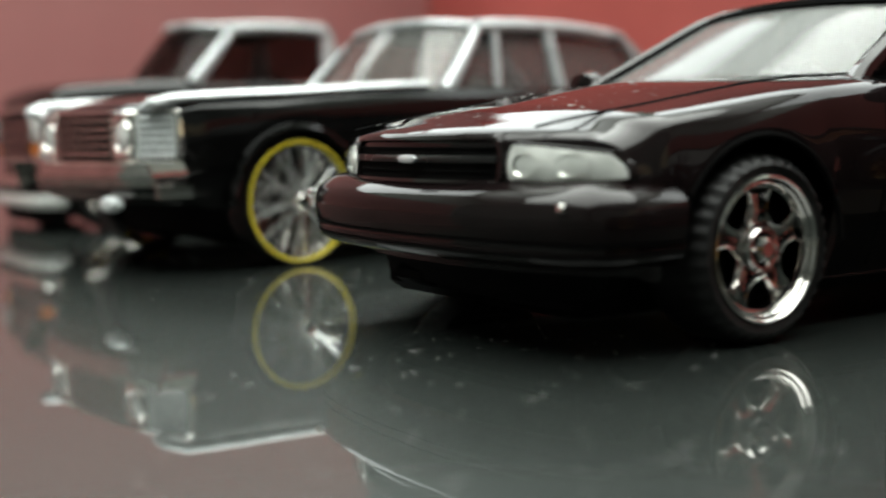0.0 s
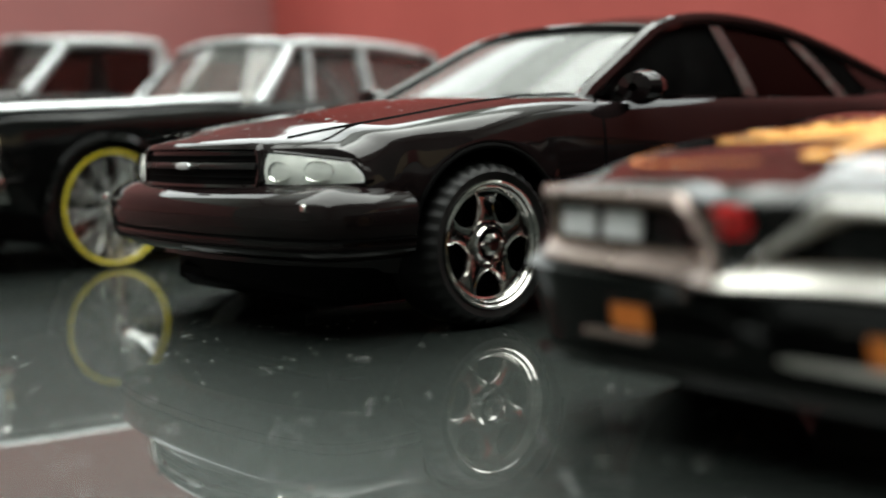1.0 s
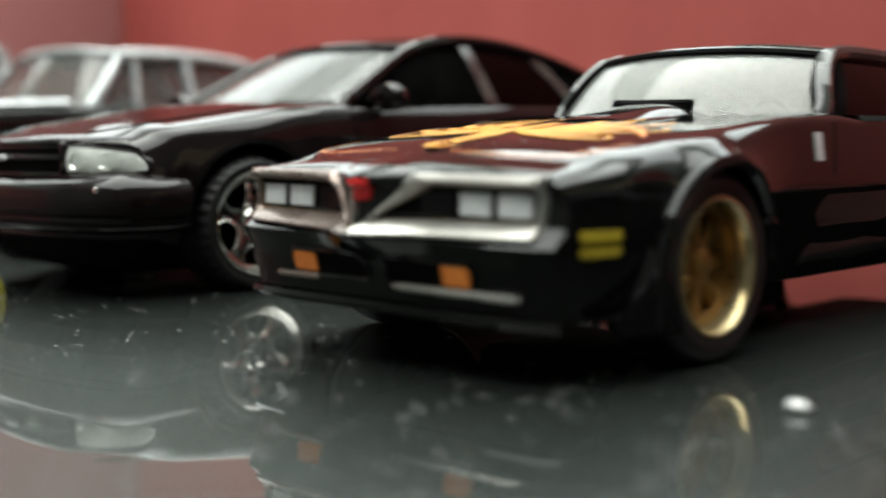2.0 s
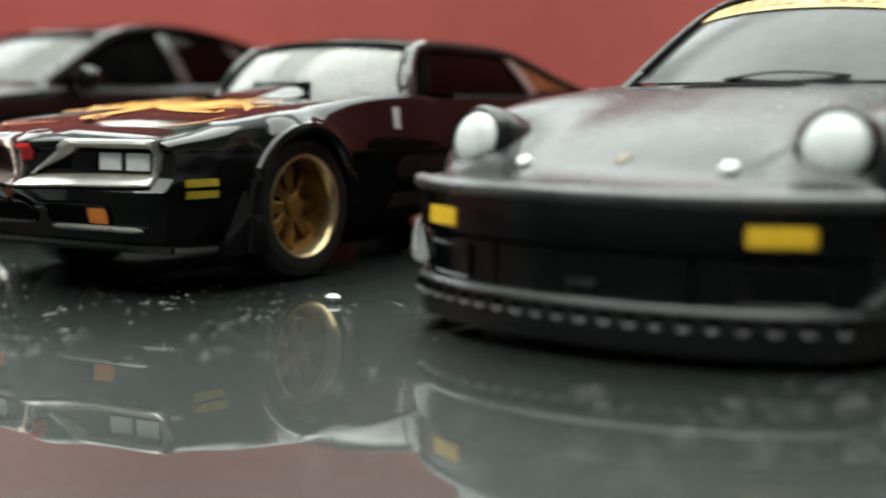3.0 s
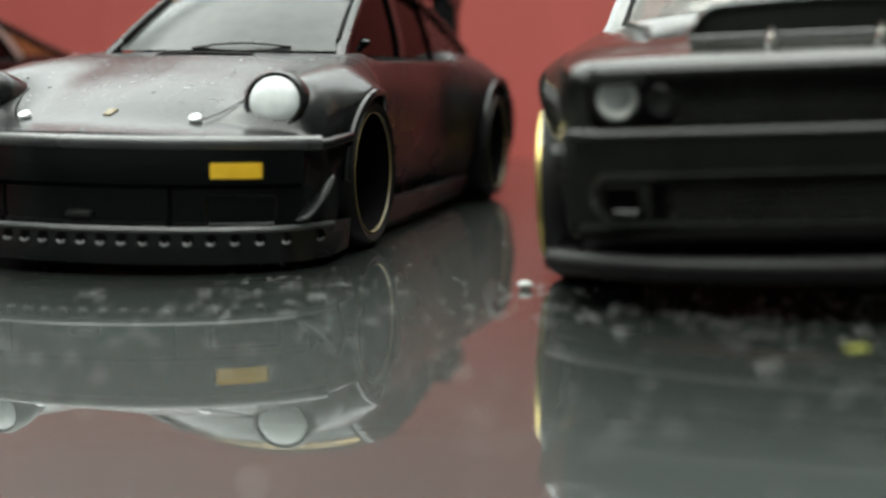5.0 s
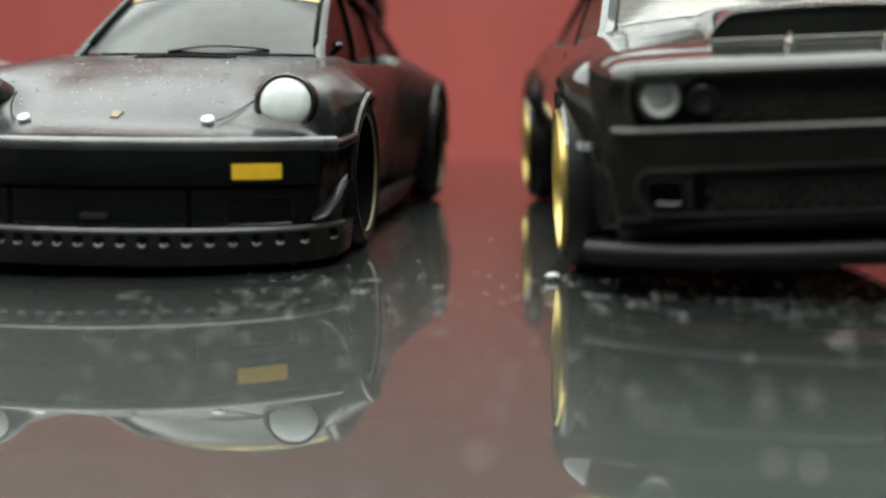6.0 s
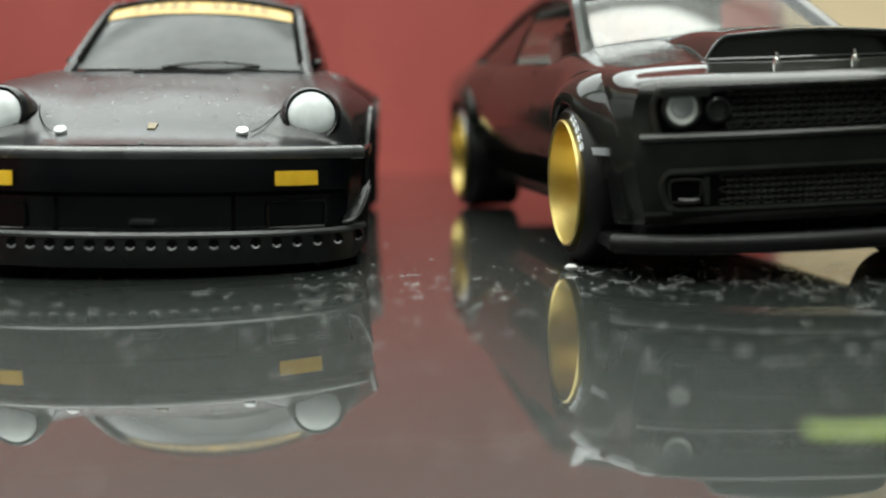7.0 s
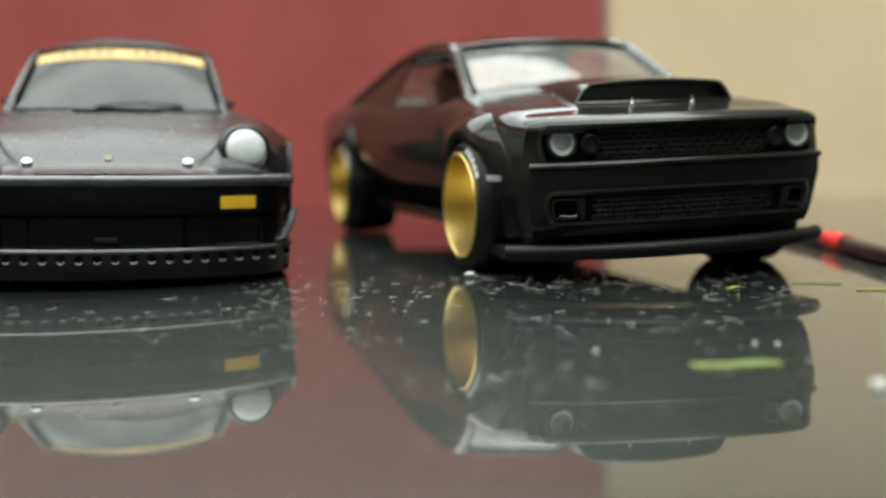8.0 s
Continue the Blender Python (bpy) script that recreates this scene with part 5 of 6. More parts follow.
        part("arch_lip", sh.lip(12.2, 5.3, 5.7, s, 0.42, 0.1), PAINT, car)
        part("arch_lip", sh.lip(55.5, 5.2, 5.7, s, 0.42, 0.1), PAINT, car)
        sp = plate((s * 12.75, 3.4, 2.7), (s * 13.9, 7.2, 2.6), (s * 12.95, 7.2, 6.2), (s * 12.6, 6.0, 6.9), 0.6, 0.15 * s)
        part("spat_strake", Geo().tube([(s * 13.45, 5.6, 2.8), (s * 13.15, 6.1, 4.6), (s * 12.85, 6.6, 6.3)], 0.16, 6), PAINT, car)
        part("wheel_spat", sp, PAINT, car, "flared spat ahead of the wheel")
        part("side_seam", Geo().tube([(s * (sh.x_at(z, y) + 0.01), y, z) for y, z in ((26, 3.8), (26, 7), (26.2, 10), (26.8, 13))], 0.06, 4), DARK, car)
        part("side_seam", Geo().tube([(s * (sh.x_at(z, y) + 0.01), y, z) for y, z in ((47, 3.8), (47.6, 7), (47.6, 10), (47.0, 13))], 0.06, 4), DARK, car)
    part("chin_lip", Geo().tube([(x, face(x, 3.4) - 0.15, 3.25) for x in (-11.4 + 22.8 * i / 24 for i in range(25))], 0.3, 6), PAINT, car)
    part("nose_badge", on_nose(face, ((-0.55, 8.9), (0.55, 8.9), (0.75, 10.0), (-0.75, 10.0)), 0.3, 0.18, 0.3, 0.15, 4, 4), RED_PRINT, car, "red nose badge")
    # gold bird: thin curling strokes fanned over the bonnet
    def stroke(pts, w):
        line = resample(soften(pts, 3), 18)
        rows = []
        for k, (x, y) in enumerate(line):
            a, b = line[max(0, k - 1)], line[min(18, k + 1)]
            d = math.dist(a, b) or 1
            nx, ny = -(b[1] - a[1]) / d, (b[0] - a[0]) / d
            h = w * (0.35 + 0.65 * math.sin(math.pi * min(1.0, 0.08 + k / 19)))
            rows.append([(x + nx * h * q, y + ny * h * q, sh.z_at(x + nx * h * q, y + ny * h * q) + 0.07) for q in (-1, -0.4, 0.4, 1)])
        return Geo().grid(rows)
    for s in (1, -1):
        for k in range(8):
            a = 0.35 + 0.27 * k
            r0, r1 = 1.2 + 0.1 * k, (8.6, 6.6, 8.8, 6.4, 8.4, 6.0, 7.6, 5.2)[k]
            pts = [(s * r * math.sin(a + 0.1 * (r - r0)), 11.4 - 0.82 * r * math.cos(a + 0.1 * (r - r0))) for r in (r0 + (r1 - r0) * i / 4 for i in range(5))]
            tip = pts[-1]
            pts += [(tip[0] + s * 0.7 * math.cos(a), tip[1] + 0.9 * math.sin(a)), (tip[0] - s * 0.1, tip[1] + 1.3)]
            part("decal_feather", stroke(pts, 0.42), DECAL_GOLD, car)
        part("decal_wing", stroke([(s * 1.0, 12.0), (s * 4.0, 13.4), (s * 7.4, 12.6), (s * 9.4, 9.8)], 0.34), ORANGE, car)
        part("decal_edge", stroke([(s * 2.0, 3.0), (s * 5.0, 2.6), (s * 8.0, 2.9), (s * 9.8, 4.2), (s * 10.2, 8.0)], 0.1), ORANGE, car)
    part("decal_body", stroke([(0.0, 5.2), (0.5, 7.5), (-0.4, 9.6), (0.2, 12.5), (0.0, 14.5)], 0.95), DECAL_GOLD, car, "orange gold bird printed on the bonnet")
    part("decal_head", stroke([(0.0, 5.6), (-0.9, 4.8), (-0.6, 3.9), (0.6, 3.9), (1.0, 4.9)], 0.35), DECAL_GOLD, car)
    for k in range(6):
        part("decal_print", stroke([(-8.0 + 1.15 * k, 17.0), (-7.6 + 1.15 * k, 17.5), (-7.3 + 1.15 * k, 16.9)], 0.22), DECAL_GOLD, car)
    # shaker scoop
    def scoop(u, v):
        s = (v + 1) / 2
        y = 17.5 + 7.0 * s
        w = 3.9 - 0.6 * (1 - s)
        h = (0.3 + 0.6 * s) * (1 - abs(u) ** 3.2)
        return (w * u, y, sh.z_at(0, min(y, 24.5)) - 0.2 + h)
    sc = part("bonnet_scoop", Geo().slab(scoop, 12, 10, (0, 0, -0.5)), PAINT, car, "raised black bonnet scoop")
    part("scoop_mouth", Geo().box((0, 24.5, 14.15), (6.4, 0.5, 0.7), 0.2), DARK, sc)
    greenhouse(car, {"arc": ((28.0, 13.5), (29.2, 15.6), (31.2, 17.4), (34, 17.7), (40, 17.6), (45.5, 17.5), (49.5, 16.6), (54, 15.2), (60, 13.9)), "screen": 31.6, "tail": 46.5, "belt": 13.8,
                     "xb": 10.2, "xt": 8.7, "bow": (3.0, 1.2, 0.8, 1.0), "crown": 0.9, "bar": 0.5, "pillar": 0.6, "foot": (10.4, 27.4, 12.6), "seal": 0.3, "hatches": True, "panels": (
                         ("side_window", (29.6, 48.6), (32.0, 45.6), DARK_TINT, "", -0.25), ("window_edge", (30.0, 31.6), (32.6, 33.4), DARK, "", -0.1),
                         ("rear_post", (48.6, 50.4), (45.2, 46.6), FRAME_PALE, "pale rear post", 0.1), ("rear_quarter", (50.2, 59.0), (46.4, 57.5), BROWN, "brown tinted rear quarter", 0.0))}, PAINT_SHEEN, MILK_SCREEN, PAINT, TINT)
    seats(car, 37, 9.5, 4.4, PLASTIC, 4.2)
    dash(car, 31.5, 12.4, 8.6, PLASTIC)
    part("rear_spoiler", Geo().slab(lambda u, v: (11.4 * u, 67.5 + 1.8 * v, 13.4 + 0.9 * v - 1.2 * u ** 4), 16, 4, (0, 0, -0.5)), PAINT, car)
    chassis(car, 4, 69, 8.1, 3.3, 9)
    part("floor_pan", Geo().box((0, 22.0, 3.4), (17.0, 11.0, 3.8), 0.5), DARK, car, "black plastic floor pan")
    for y in (12.1, 55.5):
        axle(car, y, 5.2, 10)
    wheels(car, "bronze", ((12.5, 12.1, 5.2), (12.8, 55.5, 5.2)), tilt)
    return car, sh


def big_sedan():
    """Dark cherry nineties saloon."""
    car = thing("toy_sedan", -91.7, 0, 0, math.degrees(0.06), 0, "glossy near-black cherry toy sedan with chrome star wheels and dusty bonnet", "toy car", "toy cars in a row")
    front = curve([(2, 1.6), (4.2, 1.2), (9.0, 0.5), (9.5, 0.15), (11.8, 0.3), (12.4, 0.7), (13.3, 1.6)])
    sh = Shell(-5.8, 76, {
        "sill": [(-6, 4.6), (2, 4.0), (18, 3.0), (46, 3.0), (62, 3.8), (76, 5.0)],
        "wb": [(-6, 13.6), (3, 13.6), (20, 13.6), (48, 13.6), (62, 13.6), (76, 12.6)],
        "w": [(-6, 14.9), (3, 15.3), (12, 15.6), (48, 15.6), (62, 15.3), (76, 13.8)],
        "zw": [(-6, 7.6), (3, 9.0), (12, 9.8), (48, 10), (62, 10), (76, 9.5)],
        "ws": [(-6, 14.6), (3, 15.0), (12, 15.3), (48, 15.3), (62, 14.9), (76, 13.0)],
        "zs": [(-6, 10.9), (0, 11.9), (6, 13.0), (18, 14.2), (48, 14.6), (62, 14.8), (76, 13.0)],
        "cx": [(-6, 13.7), (0, 14.2), (8, 14.4), (20, 14.2), (50, 13.6), (76, 12.2)],
        "cz": [(-6, 11.9), (-4.5, 12.3), (4, 13.5), (16, 15.0), (30, 15.6), (50, 16.0), (62, 16.2), (76, 14.2)],
        "hx": [(-6, 10.4), (0, 10.6), (10, 11.0), (16, 11.4), (20, 11.4), (50, 11.2), (62, 10.5), (76, 10)],
        "hz": [(-6, 12.2), (-4.5, 12.6), (4, 13.95), (14, 15.35), (19.5, 15.7), (22.5, 11), (52, 11), (57, 16.3), (64, 16.3), (76, 14.5)],
        "hc": [(-6, 12.4), (-4.5, 12.9), (4, 14.5), (12, 15.6), (15.5, 15.7), (19, 11), (52, 11), (57, 16.6), (64, 16.6), (76, 14.7)],
    }, [(8.1, 5.6, 6.4), (54.5, 5.6, 6.3)], lambda x, z: front(z) + 0.011 * x * x + 0.000042 * x ** 4, 7.5, None, 8)
    part("body", sh.build(), CHERRY, car)

    def face(x, z):
        return -5.8 + sh.bow(x, z)
    gr = ((-7.9, 9.75), (7.9, 9.75), (7.7, 12.05), (-7.7, 12.05))
    part("grille_frame", ring_on_nose(face, gr, 0.1, 0.4, 0.28, 0.3, 16), CHERRY, car)
    gg = part("grille", on_nose(face, gr, 0.1, 0.02, 0.4, 0, 16, 4), DARK, car, "dark grille with a badge on its bar")
    for z in (10.25, 11.6):
        part("grille_slat", on_nose(face, ((-7.6, z - 0.05), (7.6, z - 0.05), (7.6, z + 0.05), (-7.6, z + 0.05)), 0, 0.12, 0.3, 0, 12, 1), DARK, gg)
    part("grille_bar", on_nose(face, ((-7.7, 10.75), (7.7, 10.75), (7.7, 11.15), (-7.7, 11.15)), 0.05, 0.25, 0.4, 0.1, 14, 3), PLASTIC, gg)
    part("badge", on_nose(face, ((-0.95, 10.7), (0.95, 10.7), (0.95, 11.2), (-0.95, 11.2)), 0.9, 0.6, 0.2, 0.08, 8, 4), SILVER, car, "small silver badge")
    for s in (1, -1):
        lamp = ((8.4, 9.75), (14.9, 9.85), (14.1, 11.2), (8.5, 11.85)) if s > 0 else ((-14.9, 9.85), (-8.4, 9.75), (-8.5, 11.85), (-14.1, 11.2))
        hl = part("headlamp", on_nose(face, lamp, 0.3, 0.18, 0.5, 0.15, 14, 6), LAMP_METAL, car, "clear moulded headlamp")
        for x, w in ((9.7, 0.85), (12.3, 0.9)):
            part("reflector", on_nose(face, ((s * x - w, 10.0), (s * x + w, 10.0), (s * x + w * 0.9, 11.25), (s * x - w * 0.9, 11.25)), 0.85, 0.34, 0.2, -0.6, 12, 12), CHROME, hl, "bright lamp bowl")
        cover = part("lens_cover", on_nose(face, lamp, 0.3, 0.5, 0.12, 0.15, 14, 6), LENS_CLEAR, hl, "clear plastic lens cover")
        cover.visible_shadow = False
        part("headlamp_rim", ring_on_nose(face, lamp, 0.3, 0.2, 0.2, 0.3, 12), CHERRY, hl)
        part("arch_lip", sh.lip(8.1, 5.6, 6.4, s, 0.2, -0.1), DARK, car)
        part("arch_lip", sh.lip(54.5, 5.6, 6.3, s, 0.2, -0.1), CHERRY, car)
        for ys in (18.9, 40.6, 52.0):
            part("side_seam", Geo().tube([(s * (sh.x_at(z, ys) + 0.02), ys, z) for z in (3.6, 6, 8, 10, 12, 13.4)] + [(s * 14.3, ys + 0.1, 15.2)], 0.1, 5), DARK, car)
        m = part("wing_mirror", Geo().lathe([(0.3, -1.0), (1.1, -0.8), (1.35, 0.0), (1.15, 0.75), (0.2, 1.0)], 20, (0, 0, 0), "y").turned(Matrix.Translation((s * 16.2, 21.9, 15.9)) @ Matrix.Diagonal((1.45, 1.0, 0.95, 1.0))), CHERRY, car)
        part("mirror_stalk", Geo().tube([(s * 14.2, 21.8, 15.7), (s * 15.4, 21.7, 15.9)], 0.5, 8), CHERRY, m)
        part("bonnet_seam", Geo().tube([(s * (10.2 + 0.05 * y), y, sh.z_at(10.2 + 0.05 * y, y) + 0.0) for y in (-4 + 21 * i / 20 for i in range(21))], 0.09, 5), DARK, car)
    half = [(0, -6.5), (4, -6.43), (8, -6.1), (11.5, -5.5), (14.6, -4.6), (15.5, -2.6), (15.6, 0.2), (15.5, 1.6)]
    plan = soften([(-x, y) for x, y in half[:0:-1]] + half, 3)
    bp = part("bumper", swept(plan, [(-2.9, 9.8), (-1.5, 9.76), (-0.9, 9.6), (-0.1, 9.05), (0.22, 8.75), (0.4, 8.3), (0.42, 7.6), (0.3, 6.7), (0.16, 6.45), (0.22, 6.2), (0.1, 5.7), (-0.1, 5.45), (-0.6, 5.15), (-2.0, 5.1)]), CHERRY, car, "full rounded bumper with a flat upper ledge")
    part("bumper_groove", swept(plan, [(0.34, 6.52), (0.33, 6.4), (0.1, 6.42), (0.1, 6.5)]), DARK, bp)
    part("bumper_groove", swept(plan, [(0.26, 5.9), (0.24, 5.8), (0.0, 5.82), (0.0, 5.88)]), DARK, bp)
    for s in (1, -1):
        part("marker_lamp", Geo().box((s * 13.9, -5.45, 8.5), (0.55, 0.3, 0.5), 0.1), CHROME, bp)
    part("air_dam", on_nose(face, ((-11.2, 2.9), (11.2, 2.9), (12.6, 5.2), (-12.6, 5.2)), 0, -1.5, 1.6, 0, 20, 3), DARK, car, "black plastic air dam")
    for s in (1, -1):
        # strip added to darken the red reflection low on the flank
        part("dark_flank_strip", on_side(sh, s, 31.3, 32.0, 3.2, 7.0, 0.05), DARK, car, "dark strip added on the lower flank for its black reflection")
    part("tow_block", Geo().box((-5.5, -1.6, 3.2), (4.0, 2.4, 1.4), 0.4), DARK, car)
    # front and quarter windows are black plates painting the cabin's darkness
    greenhouse(car, {"arc": ((20.2, 15.7), (25.0, 18.2), (29.5, 20.6), (33, 21.6), (38, 22.0), (43, 21.8), (48, 21.1), (53.5, 19.7), (59.5, 17.7), (65, 16.0)), "screen": 30.2, "tail": 50.0, "belt": 15.8,
                     "xb": 12.5, "xt": 9.8, "bow": (4.4, 2.4, 1.2, 1.8), "crown": 0.8, "bar": 0.62, "pillar": 0.7, "foot": (13.0, 18.6, 14.6), "panels": (
                         ("front_side_window", (22.0, 38.6), (29.6, 37.2), CABIN_DARK, "", -0.3), ("centre_pillar", (38.6, 40.3), (36.8, 38.2), PILLAR_SHEEN, "glossy centre pillar", 0.05),
                         ("rear_side_window", (40.2, 52.0), (38.2, 46.8), DARK_TINT, "", -0.25), ("rear_door_post", (51.8, 53.6), (46.4, 48.2), PILLAR_SHEEN, "", 0.05),
                         ("quarter_window", (53.4, 58.0), (48.0, 54.0), CABIN_DARK, "", -0.2), ("rear_quarter", (57.6, 63.5), (53.5, 62.5), CHERRY, "", 0.0))}, CHERRY, CLEAR, CHERRY, TINT)
    seats(car, 31, 11, 5.0, PLASTIC, 5.4, 6)
    seats(car, 45, 11, 5.0, PLASTIC, 5.0, 6)
    dash(car, 23.0, 14.6, 10.5, PLASTIC)
    chassis(car, -1.5, 74, 10.6, 1.7, 10)
    part("floor_pan", Geo().box((0, 31.3, 5.0), (26.4, 32.6, 5.6), 0.6), DARK, car, "black plastic floor pan")
    for y in (8.1, 54.5):
        axle(car, y, 5.6, 11)
    wheels(car, "star", ((15.3, 8.1, 5.5), (15.3, 54.5, 5.5)))
    return car, sh


def old_sedan():
    """Gloss black sixties saloon with a chrome nose and wire wheels."""
    car = thing("toy_classic_sedan", -148.9, -2.0, 0, math.degrees(0.18), 0, "gloss black toy sixties sedan with chrome nose and wire wheels", "toy car", "toy cars in a row")
    front = curve([(4, 1.0), (6.4, 0.3), (7.6, -1.4), (9.6, -1.2), (10.2, 0.0), (14.6, -0.2), (15.4, 0.6), (16.2, 2.2)])
    sh = Shell(-9.6, 79, {
        "sill": [(-10, 6.4), (-4, 5.8), (12, 3.6), (46, 3.6), (62, 4.6), (79, 5.5)],
        "wb": [(-10.5, 14.7), (4, 15.5), (50, 15.5), (79, 13.9)],
        "w": [(-10.5, 15.5), (4, 16.2), (50, 16.2), (79, 14.7)],
        "zw": [(-10.5, 10), (4, 11.5), (50, 10.5), (79, 10)],
        "ws": [(-10.5, 15.4), (4, 16.1), (50, 16.1), (79, 14.4)],
        "zs": [(-10.5, 14.6), (4, 15.3), (22, 16.2), (50, 16.2), (79, 14.6)],
        "cx": [(-10.5, 14.3), (4, 14.5), (22, 14.3), (50, 14.2), (79, 13.1)],
        "cz": [(-10.5, 15.3), (-7.5, 16.0), (4, 16.5), (22, 17.3), (50, 17.4), (79, 15.5)],
        "hx": [(-10.5, 10.0), (4, 10.4), (20, 11.3), (24, 12.2), (52, 12.0), (60, 11.3), (79, 10.7)],
        "hz": [(-10.5, 15.2), (-7.5, 15.9), (4, 16.5), (21, 17.3), (26, 12), (54, 12), (59, 17.2), (79, 15.4)],
        "hc": [(-10.5, 15.3), (-7.5, 16.2), (4, 17.0), (21, 17.6), (26, 12), (54, 12), (59, 17.4), (79, 15.5)],
    }, [(4.3, 6.0, 6.9), (54.0, 6.0, 6.6)], lambda x, z: front(z) + 0.003 * x * x + 0.00003 * x ** 4, 4.5)
    part("body", sh.build(), PAINT, car)

    def face(x, z):
        return -9.6 + 0.003 * x * x + 0.00003 * x ** 4
    part("grille_panel", on_nose(face, ((-15.2, 10.3), (15.2, 10.3), (15.1, 14.7), (-15.1, 14.7)), 0.02, 0.15, 0.8, 0, 20, 4), CHERRY, car, "dark glossy grille panel")
    part("grille_trim", ring_on_nose(face, ((-15.1, 10.4), (15.1, 10.4), (15.0, 14.6), (-15.0, 14.6)), 0.03, 0.35, 0.75, 0.2, 16), CHROME, car, "bright trim round the grille")
    gr = part("grille", on_nose(face, ((-6.2, 10.5), (6.2, 10.5), (6.2, 14.5), (-6.2, 14.5)), 0, 0.25, 0.4, 0, 12, 2), DARK, car)
    for i in range(5):
        z = 10.95 + 0.78 * i
        part("grille_slat", Geo().tube([(x, face(x, z) - 0.55, z) for x in (-6.3 + 12.6 * k / 12 for k in range(13))], 0.16, 8), CHROME, gr, "bright grille slat")
    for s in (1, -1):
        hl = part("headlamp", Geo().lathe([(1.75, 0.1), (1.8, -0.35), (1.68, -0.55), (1.45, -0.5), (1.35, -0.3)], 32, (s * 8.3, face(8, 12.6) - 0.1, 12.55), "y"), CHROME, car, "chrome ringed headlamp")
        part("lens", Geo().lathe([(1.4, -0.2), (1.2, -0.45), (0.7, -0.6), (0, -0.64)], 28, (s * 8.3, face(8, 12.6) - 0.1, 12.55), "y"), LENS_GREY, hl)
        part("lamp_panel", on_nose(face, ((s * 8.3 - 2.15, 10.5), (s * 8.3 + 2.15, 10.5), (s * 8.3 + 2.15, 14.5), (s * 8.3 - 2.15, 14.5)), 0.2, 0.4, 0.3, 0.1, 6, 6), CHROME, car)
        corner = part("corner_lamp", on_nose(face, ((s * 12.8 - 2.1, 10.6), (s * 12.8 + 2.1, 10.6), (s * 12.8 + 2.1, 14.4), (s * 12.8 - 2.1, 14.4)), 0.1, 0.3, 0.4, 0.0, 8, 4), LENS_DIM, car, "pale ribbed corner lamp")
        for i in range(6):
            z = 10.85 + 0.66 * i
            part("corner_rib", Geo().tube([(s * x, face(x, z) - 0.45 + 0.25 * max(0, x - 14.0) ** 2, z) for x in (10.7 + 4.4 * k / 8 for k in range(9))], 0.26, 8), LAMP_WHITE, corner)
        # silver strip draws the ceiling's reflection on the rounded black wing
        part("fender_crown", Geo().tube([(s * 12.4, -9.4, 14.9), (s * 13.2, -9.1, 15.5)] + [(s * (sh.c["cx"](y) + 0.2), y, sh.c["cz"](y) - 0.1) for y in (-7.8 + 29.0 * i / 20 for i in range(21))], 1.0, 10, flat=0.5), SILVER, car, "silver strip standing in for the ceiling's reflection on the wing")
        part("arch_lip", sh.lip(4.3, 6.0, 7.1, s, 0.5, 0.12), PAINT, car)
        part("arch_lip", sh.lip(54.0, 6.0, 6.6, s, 0.4, 0.1), PAINT, car)
        part("vent_post", Geo().tube([(s * 13.0, 33.2, 17.1), (s * 11.6, 34.0, 23.2)], 0.5, 6), SILVER, car)
        for ys in (24, 40, 54):
            part("side_seam", Geo().tube([(s * (sh.x_at(z, ys) + 0.02), ys, z) for z in (4.6, 8, 10, 12, 14, 15.8)], 0.07, 4), DARK, car)
    part("bumper", on_nose(lambda x, z: face(x, z) - 1.5 + 0.28 * (z - 9.3) ** 2 * (1.0 if z > 9.3 else 0.35), ((-14.6, 7.1), (14.6, 7.1), (15.3, 10.1), (-15.3, 10.1)), 0.05, 0.0, 1.0, 0.2, 26, 8), DARK_CHROME, car, "broad chrome front bumper")
    part("bumper_edge", Geo().tube([(x, face(x, 10) - 1.2, 10.0) for x in (-15.4 + 30.8 * i / 24 for i in range(25))], 0.28, 8), CHROME, car)
    for s in (1, -1):
        part("bumper_end", Geo().slab(lambda u, v: (s * (15.6 + 0.35 * (1 - v * v)), -8.8 + 1.7 * u - 0.5 * v, 8.6 + 1.6 * v), 5, 6, (-s * 0.6, 0, 0)), DARK_CHROME, car)
    # added pale oval, stands in for the pickup's bright wheel hub beyond
    part("fog_lamp", Geo().lathe([(0.0, -0.5), (0.7, -0.4), (1.0, 0.0), (0.9, 0.6), (0.3, 1.2)], 20, (0, 0, 0), "y").turned(Matrix.Translation((7.6, -11.0, 6.35)) @ Matrix.Diagonal((1.9, 1.0, 0.75, 1.0))), LAMP_WHITE, car, "pale oval added below the bumper for the pickup's chrome hub")
    cabin(car, {"wb": (12.9, 25.2, 17.2), "wt": (11.2, 31.6, 24.0), "rt": (10.8, 54.5, 23.6), "rb": (12.0, 63.0, 17.6), "bar": 0.92, "crown": 1.3, "bow": 1.8, "arch": 0.5,
                "posts": ((42.6, 0, 0.6),), "post_bar": 0.9, "belt": 17.0, "quarter": 0.4}, SILVER, SCREEN, MILKY, PAINT, MILKY)
    seats(car, 34, 12, 5.0, SEAT_PALE, 5.5, 6)
    seats(car, 47, 12, 5.0, SEAT_PALE, 5.0, 6)
    dash(car, 26.5, 15.8, 10.0, SEAT_PALE)
    chassis(car, -0.8, 76, 12.0, 2.2, 11)
    for y in (4.3, 54.0):
        axle(car, y, 6.0, 10)
    wheels(car, "wire", ((16.1, 4.3, 6.1), (16.1, 54.0, 6.1)))
    return car, sh


